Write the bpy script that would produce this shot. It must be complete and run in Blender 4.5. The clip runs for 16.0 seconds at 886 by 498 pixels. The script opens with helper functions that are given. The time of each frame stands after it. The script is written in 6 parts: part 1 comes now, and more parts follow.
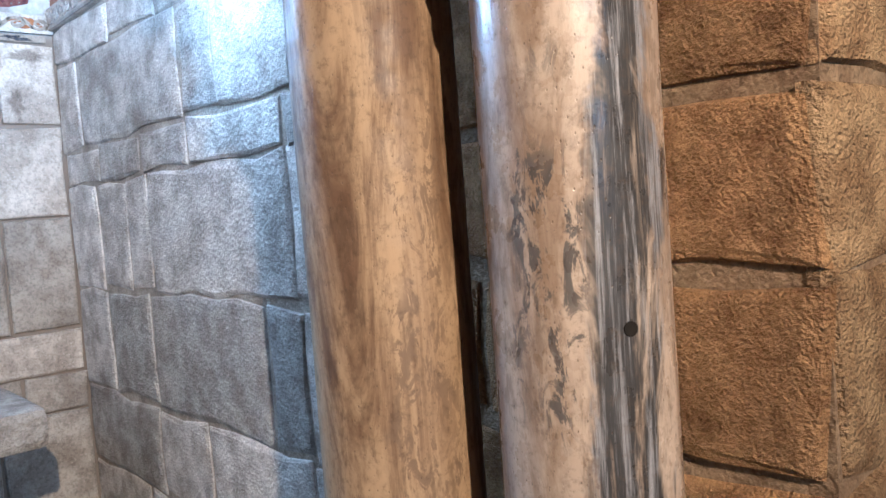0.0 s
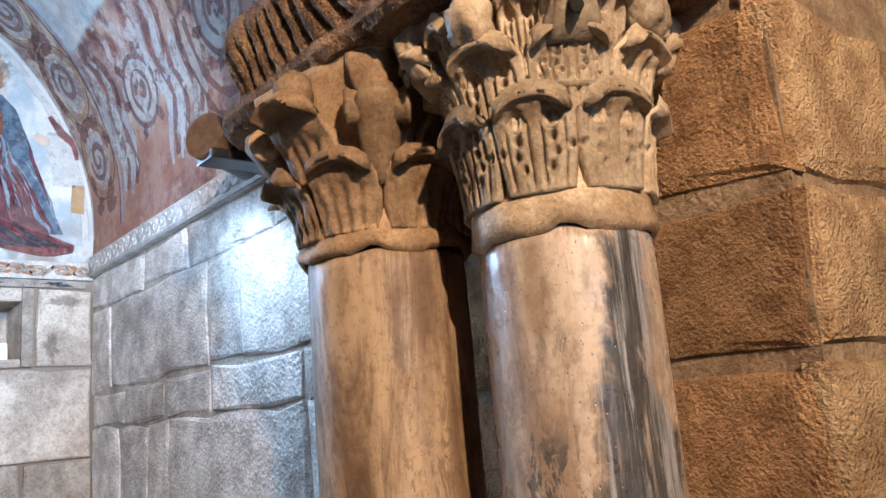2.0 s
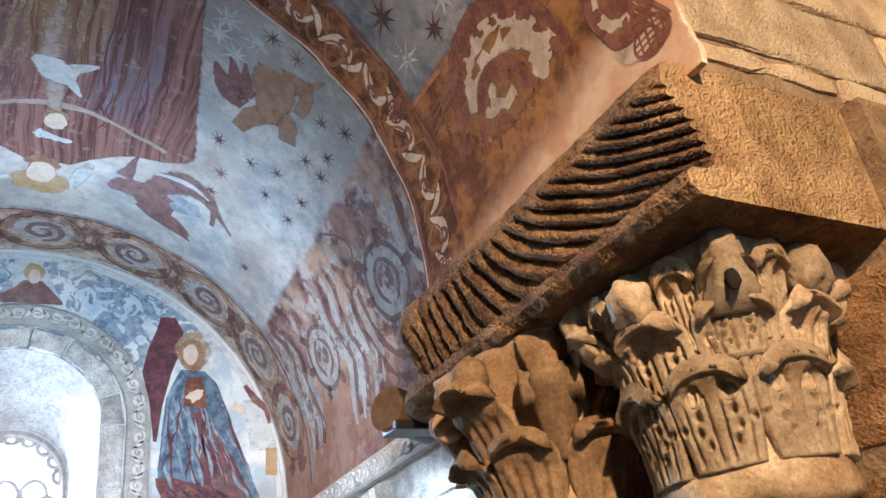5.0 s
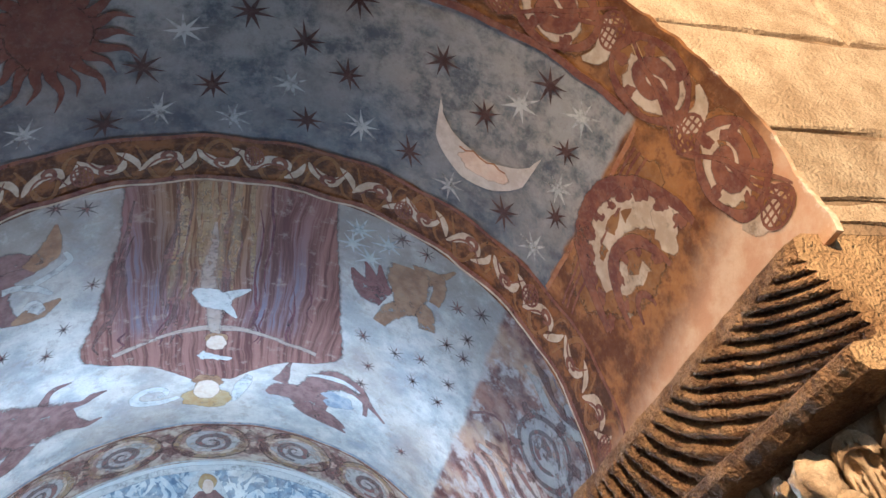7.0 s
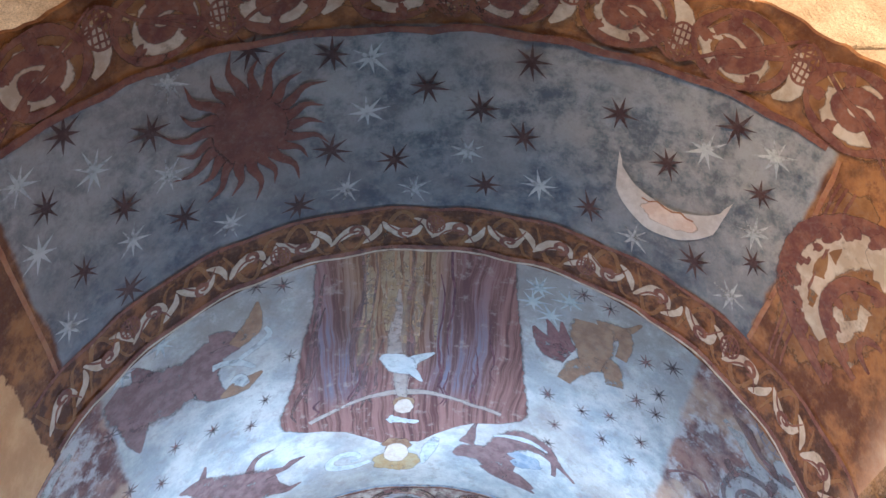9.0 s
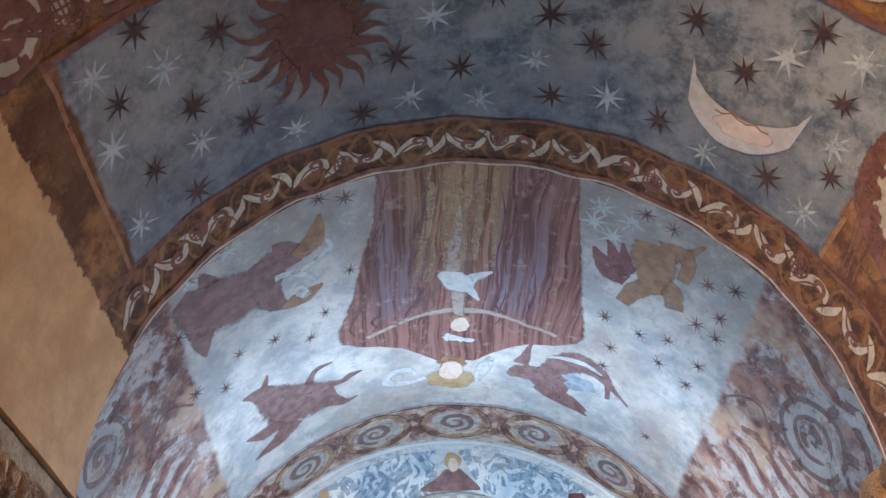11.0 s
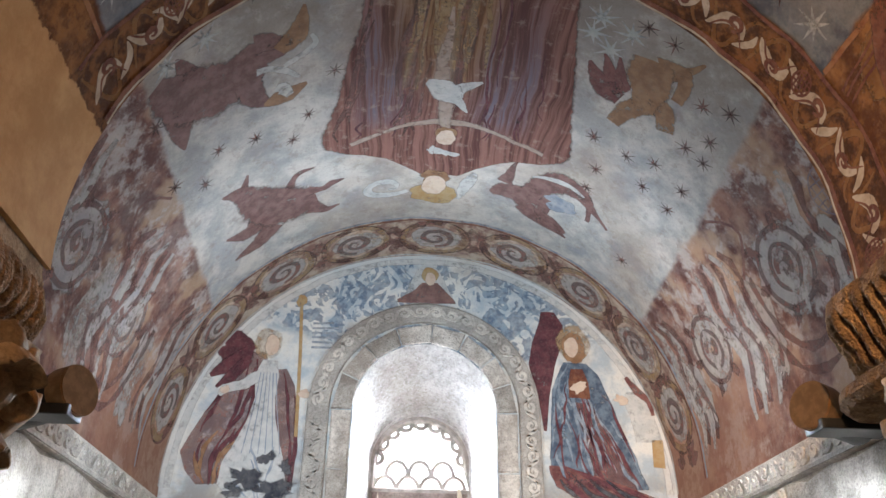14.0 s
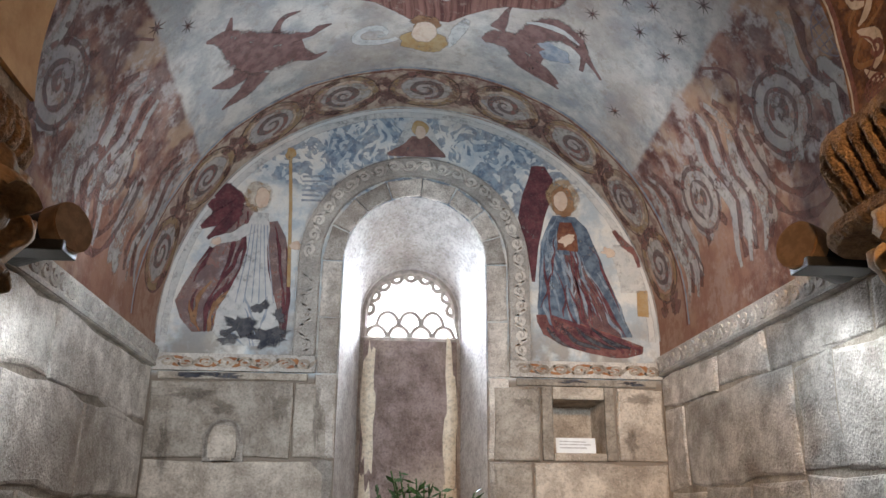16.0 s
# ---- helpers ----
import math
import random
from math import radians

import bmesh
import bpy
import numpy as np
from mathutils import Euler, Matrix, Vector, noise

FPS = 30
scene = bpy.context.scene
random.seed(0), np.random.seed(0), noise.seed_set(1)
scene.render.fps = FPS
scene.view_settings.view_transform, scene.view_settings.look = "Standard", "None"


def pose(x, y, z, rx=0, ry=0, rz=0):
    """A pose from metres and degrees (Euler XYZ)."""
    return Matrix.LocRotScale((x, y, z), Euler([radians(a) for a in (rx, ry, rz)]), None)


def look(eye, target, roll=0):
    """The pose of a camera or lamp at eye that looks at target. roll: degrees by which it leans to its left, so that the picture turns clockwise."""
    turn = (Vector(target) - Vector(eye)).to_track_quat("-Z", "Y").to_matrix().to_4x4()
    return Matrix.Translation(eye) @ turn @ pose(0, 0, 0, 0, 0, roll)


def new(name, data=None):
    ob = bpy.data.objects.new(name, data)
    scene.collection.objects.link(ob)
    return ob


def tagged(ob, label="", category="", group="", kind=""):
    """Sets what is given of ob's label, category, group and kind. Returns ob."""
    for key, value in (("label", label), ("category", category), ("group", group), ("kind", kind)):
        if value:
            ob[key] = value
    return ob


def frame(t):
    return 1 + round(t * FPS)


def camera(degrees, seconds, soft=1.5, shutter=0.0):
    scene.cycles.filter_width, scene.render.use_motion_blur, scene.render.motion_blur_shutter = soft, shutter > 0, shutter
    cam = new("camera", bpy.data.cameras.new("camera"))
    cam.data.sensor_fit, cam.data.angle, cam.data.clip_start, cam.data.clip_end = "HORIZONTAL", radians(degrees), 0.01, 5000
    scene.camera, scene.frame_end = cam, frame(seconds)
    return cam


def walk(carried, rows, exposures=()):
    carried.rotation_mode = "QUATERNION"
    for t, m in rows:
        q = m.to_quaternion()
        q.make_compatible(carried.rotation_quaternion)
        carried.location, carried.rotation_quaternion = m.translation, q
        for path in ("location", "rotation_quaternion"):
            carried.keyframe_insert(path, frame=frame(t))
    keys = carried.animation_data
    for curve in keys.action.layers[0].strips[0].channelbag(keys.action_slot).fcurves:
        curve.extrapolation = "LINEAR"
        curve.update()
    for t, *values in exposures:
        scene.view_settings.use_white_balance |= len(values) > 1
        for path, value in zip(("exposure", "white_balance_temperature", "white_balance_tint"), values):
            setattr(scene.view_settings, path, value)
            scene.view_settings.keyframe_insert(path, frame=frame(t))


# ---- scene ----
cam = camera(58.0, 16.0)
PATH = [
    (0, (0.076, 0.056, 1.605), (1.401, 1.55, 1.483), -4.3),
    (0.5, (0.079, 0.05, 1.628), (1.404, 1.548, 1.66), -4.2),
    (1, (0.08, 0.037, 1.65), (1.398, 1.533, 1.816), -4.1),
    (1.5, (0.076, 0.02, 1.676), (1.38, 1.508, 1.966), -4.4),
    (2, (0.063, 0.009, 1.707), (1.35, 1.486, 2.11), -5.0),
    (2.5, (0.052, 0.009, 1.73), (1.307, 1.482, 2.235), -5.3),
    (3, (0.039, -0.01, 1.755), (1.249, 1.462, 2.363), -5.8),
    (3.2, (0.038, -0.018, 1.763), (1.227, 1.454, 2.408), -5.9),
    (5.3, (-0.018, -0.094, 1.835), (0.846, 1.43, 2.8), -9.0),
    (5.5, (-0.031, -0.109, 1.851), (0.809, 1.409, 2.846), -9.5),
    (6, (-0.052, -0.133, 1.869), (0.719, 1.363, 2.951), -11.0),
    (6.5, (-0.055, -0.156, 1.881), (0.626, 1.308, 3.061), -12.0),
    (7, (-0.066, -0.174, 1.895), (0.524, 1.271, 3.147), -12.9),
    (7.5, (-0.076, -0.181, 1.904), (0.409, 1.24, 3.225), -11.6),
    (8, (-0.092, -0.183, 1.915), (0.314, 1.218, 3.284), -11.3),
    (8.5, (-0.107, -0.183, 1.919), (0.213, 1.221, 3.306), -9.8),
    (9, (-0.127, -0.176, 1.922), (0.073, 1.238, 3.322), -7.4),
    (9.2, (-0.135, -0.175, 1.921), (0.022, 1.243, 3.323), -6.5),
    (11.3, (-0.155, -0.114, 1.877), (-0.088, 1.441, 3.133), -2.0),
    (11.5, (-0.157, -0.107, 1.875), (-0.088, 1.467, 3.107), -1.8),
    (12, (-0.147, -0.09, 1.866), (-0.079, 1.527, 3.04), -0.7),
    (12.5, (-0.148, -0.08, 1.857), (-0.067, 1.578, 2.973), -0.1),
    (13, (-0.14, -0.062, 1.848), (-0.053, 1.632, 2.909), 0.4),
    (13.5, (-0.144, -0.054, 1.845), (-0.046, 1.668, 2.857), 0.6),
    (14, (-0.147, -0.037, 1.838), (-0.039, 1.721, 2.786), 0.7),
    (14.5, (-0.149, -0.022, 1.825), (-0.029, 1.772, 2.7), 0.7),
    (15, (-0.153, -0.019, 1.816), (-0.021, 1.805, 2.626), 0.7),
    (15.5, (-0.156, -0.014, 1.802), (-0.012, 1.84, 2.537), 0.5),
    (16, (-0.16, 0.001, 1.778), (-0.007, 1.888, 2.424), 0.4),
]
LIGHT = [(0, 0.15, 4350, 0), (3, -0.1, 5100, 3), (5.5, -0.1, 5350, 3), (6.5, 0.15, 5250, 3), (8.5, 0.2, 5000, 3), (9.2, 0.38, 4950, 3), (11.4, 0.05, 5600, 4), (12.5, -0.1, 6400, 7), (14.5, -0.6, 6600, 8), (16, -0.95, 6700, 9)]
walk(cam, [(t, look(eye, target, roll)) for t, eye, target, roll in PATH], LIGHT)

# ---- world, lamps ----
world = bpy.data.worlds.new("world")
scene.world = world
world.use_nodes = True
sky = world.node_tree.nodes.new("ShaderNodeTexSky")
sky.sky_type, sky.sun_disc, sky.sun_elevation, sky.sun_rotation = "NISHITA", False, radians(40), radians(120)
bg = world.node_tree.nodes["Background"]
bg.inputs[1].default_value = 0.12
world.node_tree.links.new(sky.outputs[0], bg.inputs[0])


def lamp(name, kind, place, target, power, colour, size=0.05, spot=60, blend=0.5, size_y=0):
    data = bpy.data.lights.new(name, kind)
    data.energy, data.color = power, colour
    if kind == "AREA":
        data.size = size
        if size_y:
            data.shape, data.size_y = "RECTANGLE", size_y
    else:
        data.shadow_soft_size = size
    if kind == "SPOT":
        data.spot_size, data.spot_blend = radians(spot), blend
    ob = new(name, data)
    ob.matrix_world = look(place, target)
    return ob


lamp("nave_lamp_light", "SPOT", (-0.75, -2.6, 3.5), (1.15, 0.75, 2.45), 1450, (1.0, 0.605, 0.305), 0.04, 50, 0.7)
lamp("nave_lamp_light", "SPOT", (0.75, -2.6, 3.5), (-0.95, 0.95, 2.85), 250, (1.0, 0.52, 0.21), 0.04, 46, 0.6)
lamp("window_daylight", "AREA", (0, 4.11, 2.83), (0, 2, 2.50), 95, (0.74, 0.85, 1.0), 0.5, size_y=0.4).data.spread = radians(118)
for sx in (1, -1):
    lamp("side_spot_light", "SPOT", (sx * 0.90, 1.97, 2.37), (sx * 0.93, 2.8, 0.6), 22.0, (0.82, 0.91, 1.0), 0.05, 160, 0.5)
    lamp("side_spot_uplight", "SPOT", (sx * 0.86, 2.10, 2.42), (sx * 0.15, 3.6, 2.92), 88, (0.74, 0.87, 1.0), 0.06, 134, 1.0)
# added soft fill from behind the camera; no opening is built for it
lamp("nave_fill_light", "AREA", (-0.6, -4.6, 2.9), (0, 2.4, 2.0), 48, (0.84, 0.92, 1.0), 1.6, size_y=2.2)

# ---- shader helpers ----


class Shade:
    """A node material, with short calls for its nodes."""

    def __init__(self, name, rough=0.8, metal=0.0, spec=0.3):
        self.m = bpy.data.materials.new(name)
        self.m.use_nodes = True
        self.t = self.m.node_tree
        self.b = self.t.nodes["Principled BSDF"]
        self.b.inputs["Roughness"].default_value = rough
        self.b.inputs["Metallic"].default_value = metal
        self.b.inputs["Specular IOR Level"].default_value = spec
        self.co = self.t.nodes.new("ShaderNodeTexCoord").outputs["Object"]
        self.height = None

    def put(self, sock, v):
        if hasattr(v, "is_output"):
            self.t.links.new(v, sock)
        elif isinstance(v, tuple) and len(v) == 3 and sock.type == "RGBA":
            sock.default_value = (*v, 1)
        else:
            sock.default_value = v

    def math(self, op, a, b=0.0, c=0.0):
        n = self.t.nodes.new("ShaderNodeMath")
        n.operation = op
        for s, v in zip(n.inputs, (a, b, c)):
            self.put(s, v)
        return n.outputs[0]

    def vec(self, scale=(1, 1, 1), loc=(0, 0, 0), src=None):
        n = self.t.nodes.new("ShaderNodeMapping")
        self.put(n.inputs[0], src or self.co)
        n.inputs["Scale"].default_value, n.inputs["Location"].default_value = scale, loc
        return n.outputs[0]

    def xyz(self):
        n = self.t.nodes.new("ShaderNodeSeparateXYZ")
        self.put(n.inputs[0], self.co)
        return n.outputs

    def join(self, x, y, z):
        n = self.t.nodes.new("ShaderNodeCombineXYZ")
        for s, v in zip(n.inputs, (x, y, z)):
            self.put(s, v)
        return n.outputs[0]

    def noise(self, scale, detail=4, rough=0.6, src=None, distort=0.0):
        n = self.t.nodes.new("ShaderNodeTexNoise")
        self.put(n.inputs["Vector"], src or self.co)
        n.inputs["Scale"].default_value, n.inputs["Detail"].default_value = scale, detail
        n.inputs["Roughness"].default_value, n.inputs["Distortion"].default_value = rough, distort
        return n.outputs[0]

    def cells(self, scale, src=None, out="Distance", rand=1.0):
        n = self.t.nodes.new("ShaderNodeTexVoronoi")
        self.put(n.inputs["Vector"], src or self.co)
        n.inputs["Scale"].default_value, n.inputs["Randomness"].default_value = scale, rand
        return n.outputs[out]

    def step(self, v, lo, hi, a=0.0, b=1.0):
        n = self.t.nodes.new("ShaderNodeMapRange")
        n.interpolation_type = "SMOOTHSTEP"
        for s, w in zip(n.inputs, (v, lo, hi, a, b)):
            self.put(s, w)
        return n.outputs[0]

    def mix(self, f, a, b, mode="MIX"):
        n = self.t.nodes.new("ShaderNodeMix")
        n.data_type, n.blend_type = "RGBA", mode
        for s, v in ((n.inputs[0], f), (n.inputs[6], a), (n.inputs[7], b)):
            self.put(s, v)
        return n.outputs[2]

    def random(self):
        return self.t.nodes.new("ShaderNodeObjectInfo").outputs["Random"]

    def island(self):
        return self.t.nodes.new("ShaderNodeNewGeometry").outputs["Random Per Island"]

    def colour(self, c):
        self.put(self.b.inputs["Base Color"], c)
        return self

    def bump(self, h, strength=0.5, dist=0.01):
        n = self.t.nodes.new("ShaderNodeBump")
        n.inputs["Strength"].default_value, n.inputs["Distance"].default_value = strength, dist
        self.put(n.inputs["Height"], h)
        self.t.links.new(n.outputs[0], self.b.inputs["Normal"])
        return self

    def alpha(self, f):
        self.put(self.b.inputs["Alpha"], f)
        return self


def stone(name, dark, light, grain=90, relief=0.006, rough=0.9, stain=(0.1, 0.08, 0.06), stained=0.35):
    """Rough dressed stone: blotches, grain, pits and a tone of its own for each block."""
    s = Shade(name, rough, spec=0.25)
    big, mid, fine = s.noise(2.2, 3), s.noise(11, 5, 0.65), s.noise(grain, 3, 0.7)
    c = s.mix(s.step(mid, 0.32, 0.68), dark, light)
    c = s.mix(s.math("MULTIPLY", s.step(big, 0.5, 0.68), stained), c, stain)
    c = s.mix(s.step(fine, 0.45, 0.66, 0.0, 0.5), c, s.mix(0.6, c, (0.02, 0.015, 0.01)))
    c = s.mix(s.step(s.noise(grain * 1.3, 2, 0.6), 0.58, 0.70, 0.0, 0.3), c, tuple(min(0.85, q * 1.3) for q in light))
    tone = s.step(s.random(), 0.0, 1.0, 0.72, 1.18)
    c = s.mix(1.0, c, s.join(tone, tone, tone), "MULTIPLY")
    gr = s.step(s.noise(grain * 0.50, 3, 0.66), 0.30, 0.70)
    h = s.math("ADD", s.math("MULTIPLY", gr, 0.46), s.math("ADD", s.math("MULTIPLY", mid, 0.9), s.math("MULTIPLY", s.cells(grain * 0.75), -0.30)))
    return s.colour(c).bump(h, 0.8, relief).m


PALE = stone("pale_granite", (0.36, 0.315, 0.275), (0.68, 0.63, 0.575), 125, 0.009, 0.9, (0.22, 0.18, 0.15), 0.6)
BUFF = stone("buff_granite", (0.30, 0.255, 0.21), (0.52, 0.46, 0.39), 90, 0.005, 0.9, (0.17, 0.13, 0.10), 0.4)
BROWN = stone("shaded_brown_granite", (0.24, 0.125, 0.052), (0.50, 0.295, 0.130), 225, 0.026, 0.92, (0.14, 0.085, 0.04), 0.4)
TAN = stone("tan_granite", (0.46, 0.34, 0.215), (0.74, 0.60, 0.42), 230, 0.009, 0.92, (0.28, 0.19, 0.11), 0.3)
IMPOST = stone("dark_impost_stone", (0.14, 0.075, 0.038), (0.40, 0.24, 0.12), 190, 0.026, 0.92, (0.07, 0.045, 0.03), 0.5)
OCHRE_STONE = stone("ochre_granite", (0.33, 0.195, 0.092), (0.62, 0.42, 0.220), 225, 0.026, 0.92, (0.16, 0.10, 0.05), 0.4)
MORTAR = stone("grey_mortar", (0.26, 0.22, 0.18), (0.46, 0.40, 0.33), 130, 0.006, 0.95)
WARM_MORTAR = stone("brown_mortar", (0.22, 0.14, 0.08), (0.42, 0.30, 0.18), 130, 0.008, 0.95)
CAP = stone("carved_cream_marble", (0.30, 0.205, 0.115), (0.56, 0.44, 0.30), 120, 0.0025, 0.55, (0.20, 0.115, 0.055), 0.8)
CAP_DARK = stone("carved_brown_marble", (0.22, 0.13, 0.065), (0.44, 0.29, 0.155), 130, 0.002, 0.7, (0.16, 0.10, 0.05), 0.6)
LIMEWASH = stone("worn_limewash", (0.62, 0.52, 0.40), (0.74, 0.66, 0.54), 60, 0.004, 0.9, (0.5, 0.36, 0.24), 0.5)


def angles(s, zc):
    """Degrees round the vault from its crown, and the way along it, both a little wavering."""
    x, y, z = s.xyz()
    a = s.math("MULTIPLY", s.math("ARCTAN2", x, s.math("SUBTRACT", z, zc)), 57.2958)
    w = s.math("SUBTRACT", s.noise(9, 4, 0.6), 0.5)
    return s.math("ADD", a, s.math("MULTIPLY", w, 3.0)), s.math("ADD", y, s.math("MULTIPLY", w, 0.035)), z


def worn(s, c, amount=0.5, to=(0.62, 0.52, 0.42)):
    """Abraded paint: flecks, scratches and washed patches where plaster shows."""
    f = s.math("MULTIPLY", s.step(s.noise(26, 6, 0.75), 0.52, 0.70), amount)
    c = s.mix(f, c, to)
    g = s.step(s.noise(6, 5, 0.7), 0.40, 0.66, 0.0, 0.55 * amount)
    c = s.mix(g, c, to)
    return s.mix(s.step(s.noise(140, 3, 0.7), 0.5, 0.8, 0.0, 0.35), c, (0.16, 0.12, 0.10))


def soffit_paint():
    s = Shade("painted_arch_plaster", 0.85, spec=0.12)
    a, y, z = angles(s, 2.686)
    blot = s.noise(9, 7, 0.72)
    field = s.mix(s.step(blot, 0.38, 0.60), (0.075, 0.090, 0.110), (0.27, 0.265, 0.26))
    field = s.mix(s.step(s.noise(24, 6, 0.75), 0.46, 0.62, 0.0, 0.45), field, (0.33, 0.33, 0.33))
    field = s.mix(s.step(s.noise(2.4, 3), 0.46, 0.62, 0.0, 0.45), field, (0.24, 0.215, 0.20))
    field = s.mix(s.step(y, 0.95, 1.28, 0.0, 0.55), field, s.mix(s.step(s.noise(15, 5, 0.7), 0.42, 0.62), (0.045, 0.062, 0.095), (0.12, 0.145, 0.18)))
    field = worn(s, field, 0.35, (0.34, 0.32, 0.30))
    red = s.mix(s.step(s.noise(8, 5, 0.65), 0.42, 0.60), (0.10, 0.038, 0.016), (0.27, 0.125, 0.042))
    red = s.mix(s.step(s.noise(19, 6, 0.7), 0.50, 0.62, 0.0, 0.7), red, (0.085, 0.030, 0.014))
    red = worn(s, red, 0.22, (0.46, 0.27, 0.13))
    band = s.mix(s.step(s.noise(22, 5, 0.65), 0.42, 0.62), (0.060, 0.024, 0.012), (0.20, 0.085, 0.028))
    band = worn(s, band, 0.12, (0.36, 0.22, 0.12))
    out = s.math("ABSOLUTE", a)
    c = s.mix(s.math("MULTIPLY", s.step(out, 65, 64), s.step(y, 0.745, 0.755)), red, field)
    c = s.mix(s.step(y, 1.31, 1.318), c, band)
    low = s.math("ADD", out, s.math("MULTIPLY", s.math("SUBTRACT", 1.0, y), 14))
    c = s.mix(s.step(low, 84, 92), c, s.mix(s.step(blot, 0.4, 0.65), (0.50, 0.30, 0.185), (0.58, 0.42, 0.29)))
    left = s.step(s.math("ADD", a, s.math("MULTIPLY", s.math("SUBTRACT", s.noise(30, 5, 0.7), 0.5), 3.0)), -73.2, -73.7)
    c = s.mix(left, c, s.mix(s.step(blot, 0.35, 0.7), (0.44, 0.25, 0.11), (0.58, 0.36, 0.175)))
    edge = s.math("ADD", s.math("ADD", y, s.math("MULTIPLY", out, -0.0007)), s.math("MULTIPLY", s.math("SUBTRACT", blot, 0.5), 0.12))
    c = s.mix(s.step(edge, 0.50, 0.485), c, (0.70, 0.60, 0.48))
    return s.colour(c).bump(s.math("ADD", s.noise(18, 5, 0.6), s.math("MULTIPLY", s.noise(90, 3), 0.25)), 0.5, 0.008).m


def vault_paint():
    s = Shade("painted_vault_plaster", 0.85, spec=0.12)
    a, y, z = angles(s, 2.60)
    blot = s.noise(5, 6, 0.68)
    out = s.math("ABSOLUTE", a)
    field = s.mix(s.step(blot, 0.36, 0.64), (0.31, 0.315, 0.32), (0.60, 0.57, 0.53))
    field = s.mix(s.step(s.noise(3.1, 5, 0.7), 0.50, 0.66, 0.0, 0.6), field, (0.25, 0.28, 0.33))
    field = s.mix(s.step(s.noise(17, 6, 0.75), 0.50, 0.66, 0.0, 0.5), field, (0.25, 0.20, 0.18))
    field = s.mix(s.step(s.noise(1.7, 3), 0.48, 0.64, 0.0, 0.45), field, (0.34, 0.25, 0.19))
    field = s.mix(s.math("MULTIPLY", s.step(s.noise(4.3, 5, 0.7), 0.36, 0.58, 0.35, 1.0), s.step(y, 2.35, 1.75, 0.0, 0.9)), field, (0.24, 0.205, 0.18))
    field = worn(s, field, 0.35, (0.55, 0.51, 0.47))
    wine = s.mix(s.step(s.noise(8, 6, 0.7), 0.38, 0.62), (0.10, 0.042, 0.038), (0.29, 0.155, 0.12))
    wine = s.mix(s.step(s.noise(4, 3), 0.5, 0.62, 0.0, 0.6), wine, (0.46, 0.33, 0.22))
    wine = s.mix(s.step(s.noise(5.5, 6, 0.72), 0.52, 0.63, 0.0, 0.75), wine, (0.48, 0.44, 0.42))
    wine = worn(s, wine, 0.42, (0.52, 0.46, 0.43))
    lim = s.math("ADD", out, s.math("MULTIPLY", s.math("SUBTRACT", y, 2.2), -3))
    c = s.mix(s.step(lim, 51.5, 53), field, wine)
    rear = s.mix(s.step(s.noise(11, 6, 0.72), 0.42, 0.6), (0.20, 0.11, 0.09), (0.46, 0.37, 0.29))
    rear = worn(s, rear, 0.35, (0.55, 0.5, 0.45))
    c = s.mix(s.step(y, 3.20, 3.225), c, rear)
    fall = s.math("MULTIPLY", s.step(z, 2.95, 2.82), s.step(y, 2.2, 2.9))
    c = s.mix(s.math("MULTIPLY", fall, 0.7), c, (0.30, 0.15, 0.10))
    return s.colour(c).bump(s.math("ADD", blot, s.math("MULTIPLY", s.noise(60, 4), 0.3)), 0.45, 0.010).m


def back_paint():
    s = Shade("painted_end_wall_plaster", 0.85, spec=0.12)
    x, y, z = s.xyz()
    blot = s.noise(6, 6, 0.68)
    c = s.mix(s.step(blot, 0.38, 0.62), (0.40, 0.46, 0.51), (0.72, 0.72, 0.69))
    r = s.math("SQRT", s.math("ADD", s.math("MULTIPLY", x, x), s.math("POWER", s.math("SUBTRACT", z, 2.60), 2.0)))
    leafy = s.step(s.noise(10.5, 3, 0.5, distort=1.9), 0.475, 0.505)
    zone = s.math("MULTIPLY", s.step(s.math("SUBTRACT", z, s.math("MULTIPLY", s.math("ABSOLUTE", s.math("SUBTRACT", x, 0.1)), 0.35)), 3.02, 3.10), s.step(r, 1.15, 1.11))
    c = s.mix(s.math("MULTIPLY", s.math("MULTIPLY", leafy, zone), 0.85), c, s.mix(s.step(s.noise(30, 4), 0.4, 0.6), (0.07, 0.12, 0.20), (0.22, 0.30, 0.38)))
    c = s.mix(s.step(r, 1.10, 1.125, 0, 0.6), c, (0.58, 0.58, 0.57))
    c = worn(s, c, 0.5, (0.50, 0.46, 0.41))
    c = s.mix(s.step(s.noise(2.6, 5, 0.7), 0.50, 0.70, 0.0, 0.55), c, (0.30, 0.26, 0.23))
    lowdirt = s.math("MULTIPLY", s.step(z, 2.78, 2.48), s.step(s.noise(9, 5), 0.38, 0.60))
    c = s.mix(s.math("MULTIPLY", lowdirt, 0.8), c, (0.24, 0.21, 0.18))
    c = s.mix(s.step(z, 2.40, 2.37), c, (0.24, 0.20, 0.165))
    return s.colour(c).bump(s.math("ADD", blot, s.math("MULTIPLY", s.noise(70, 4), 0.35)), 0.45, 0.009).m


SOFFIT, VAULT, TYMPANUM = soffit_paint(), vault_paint(), back_paint()


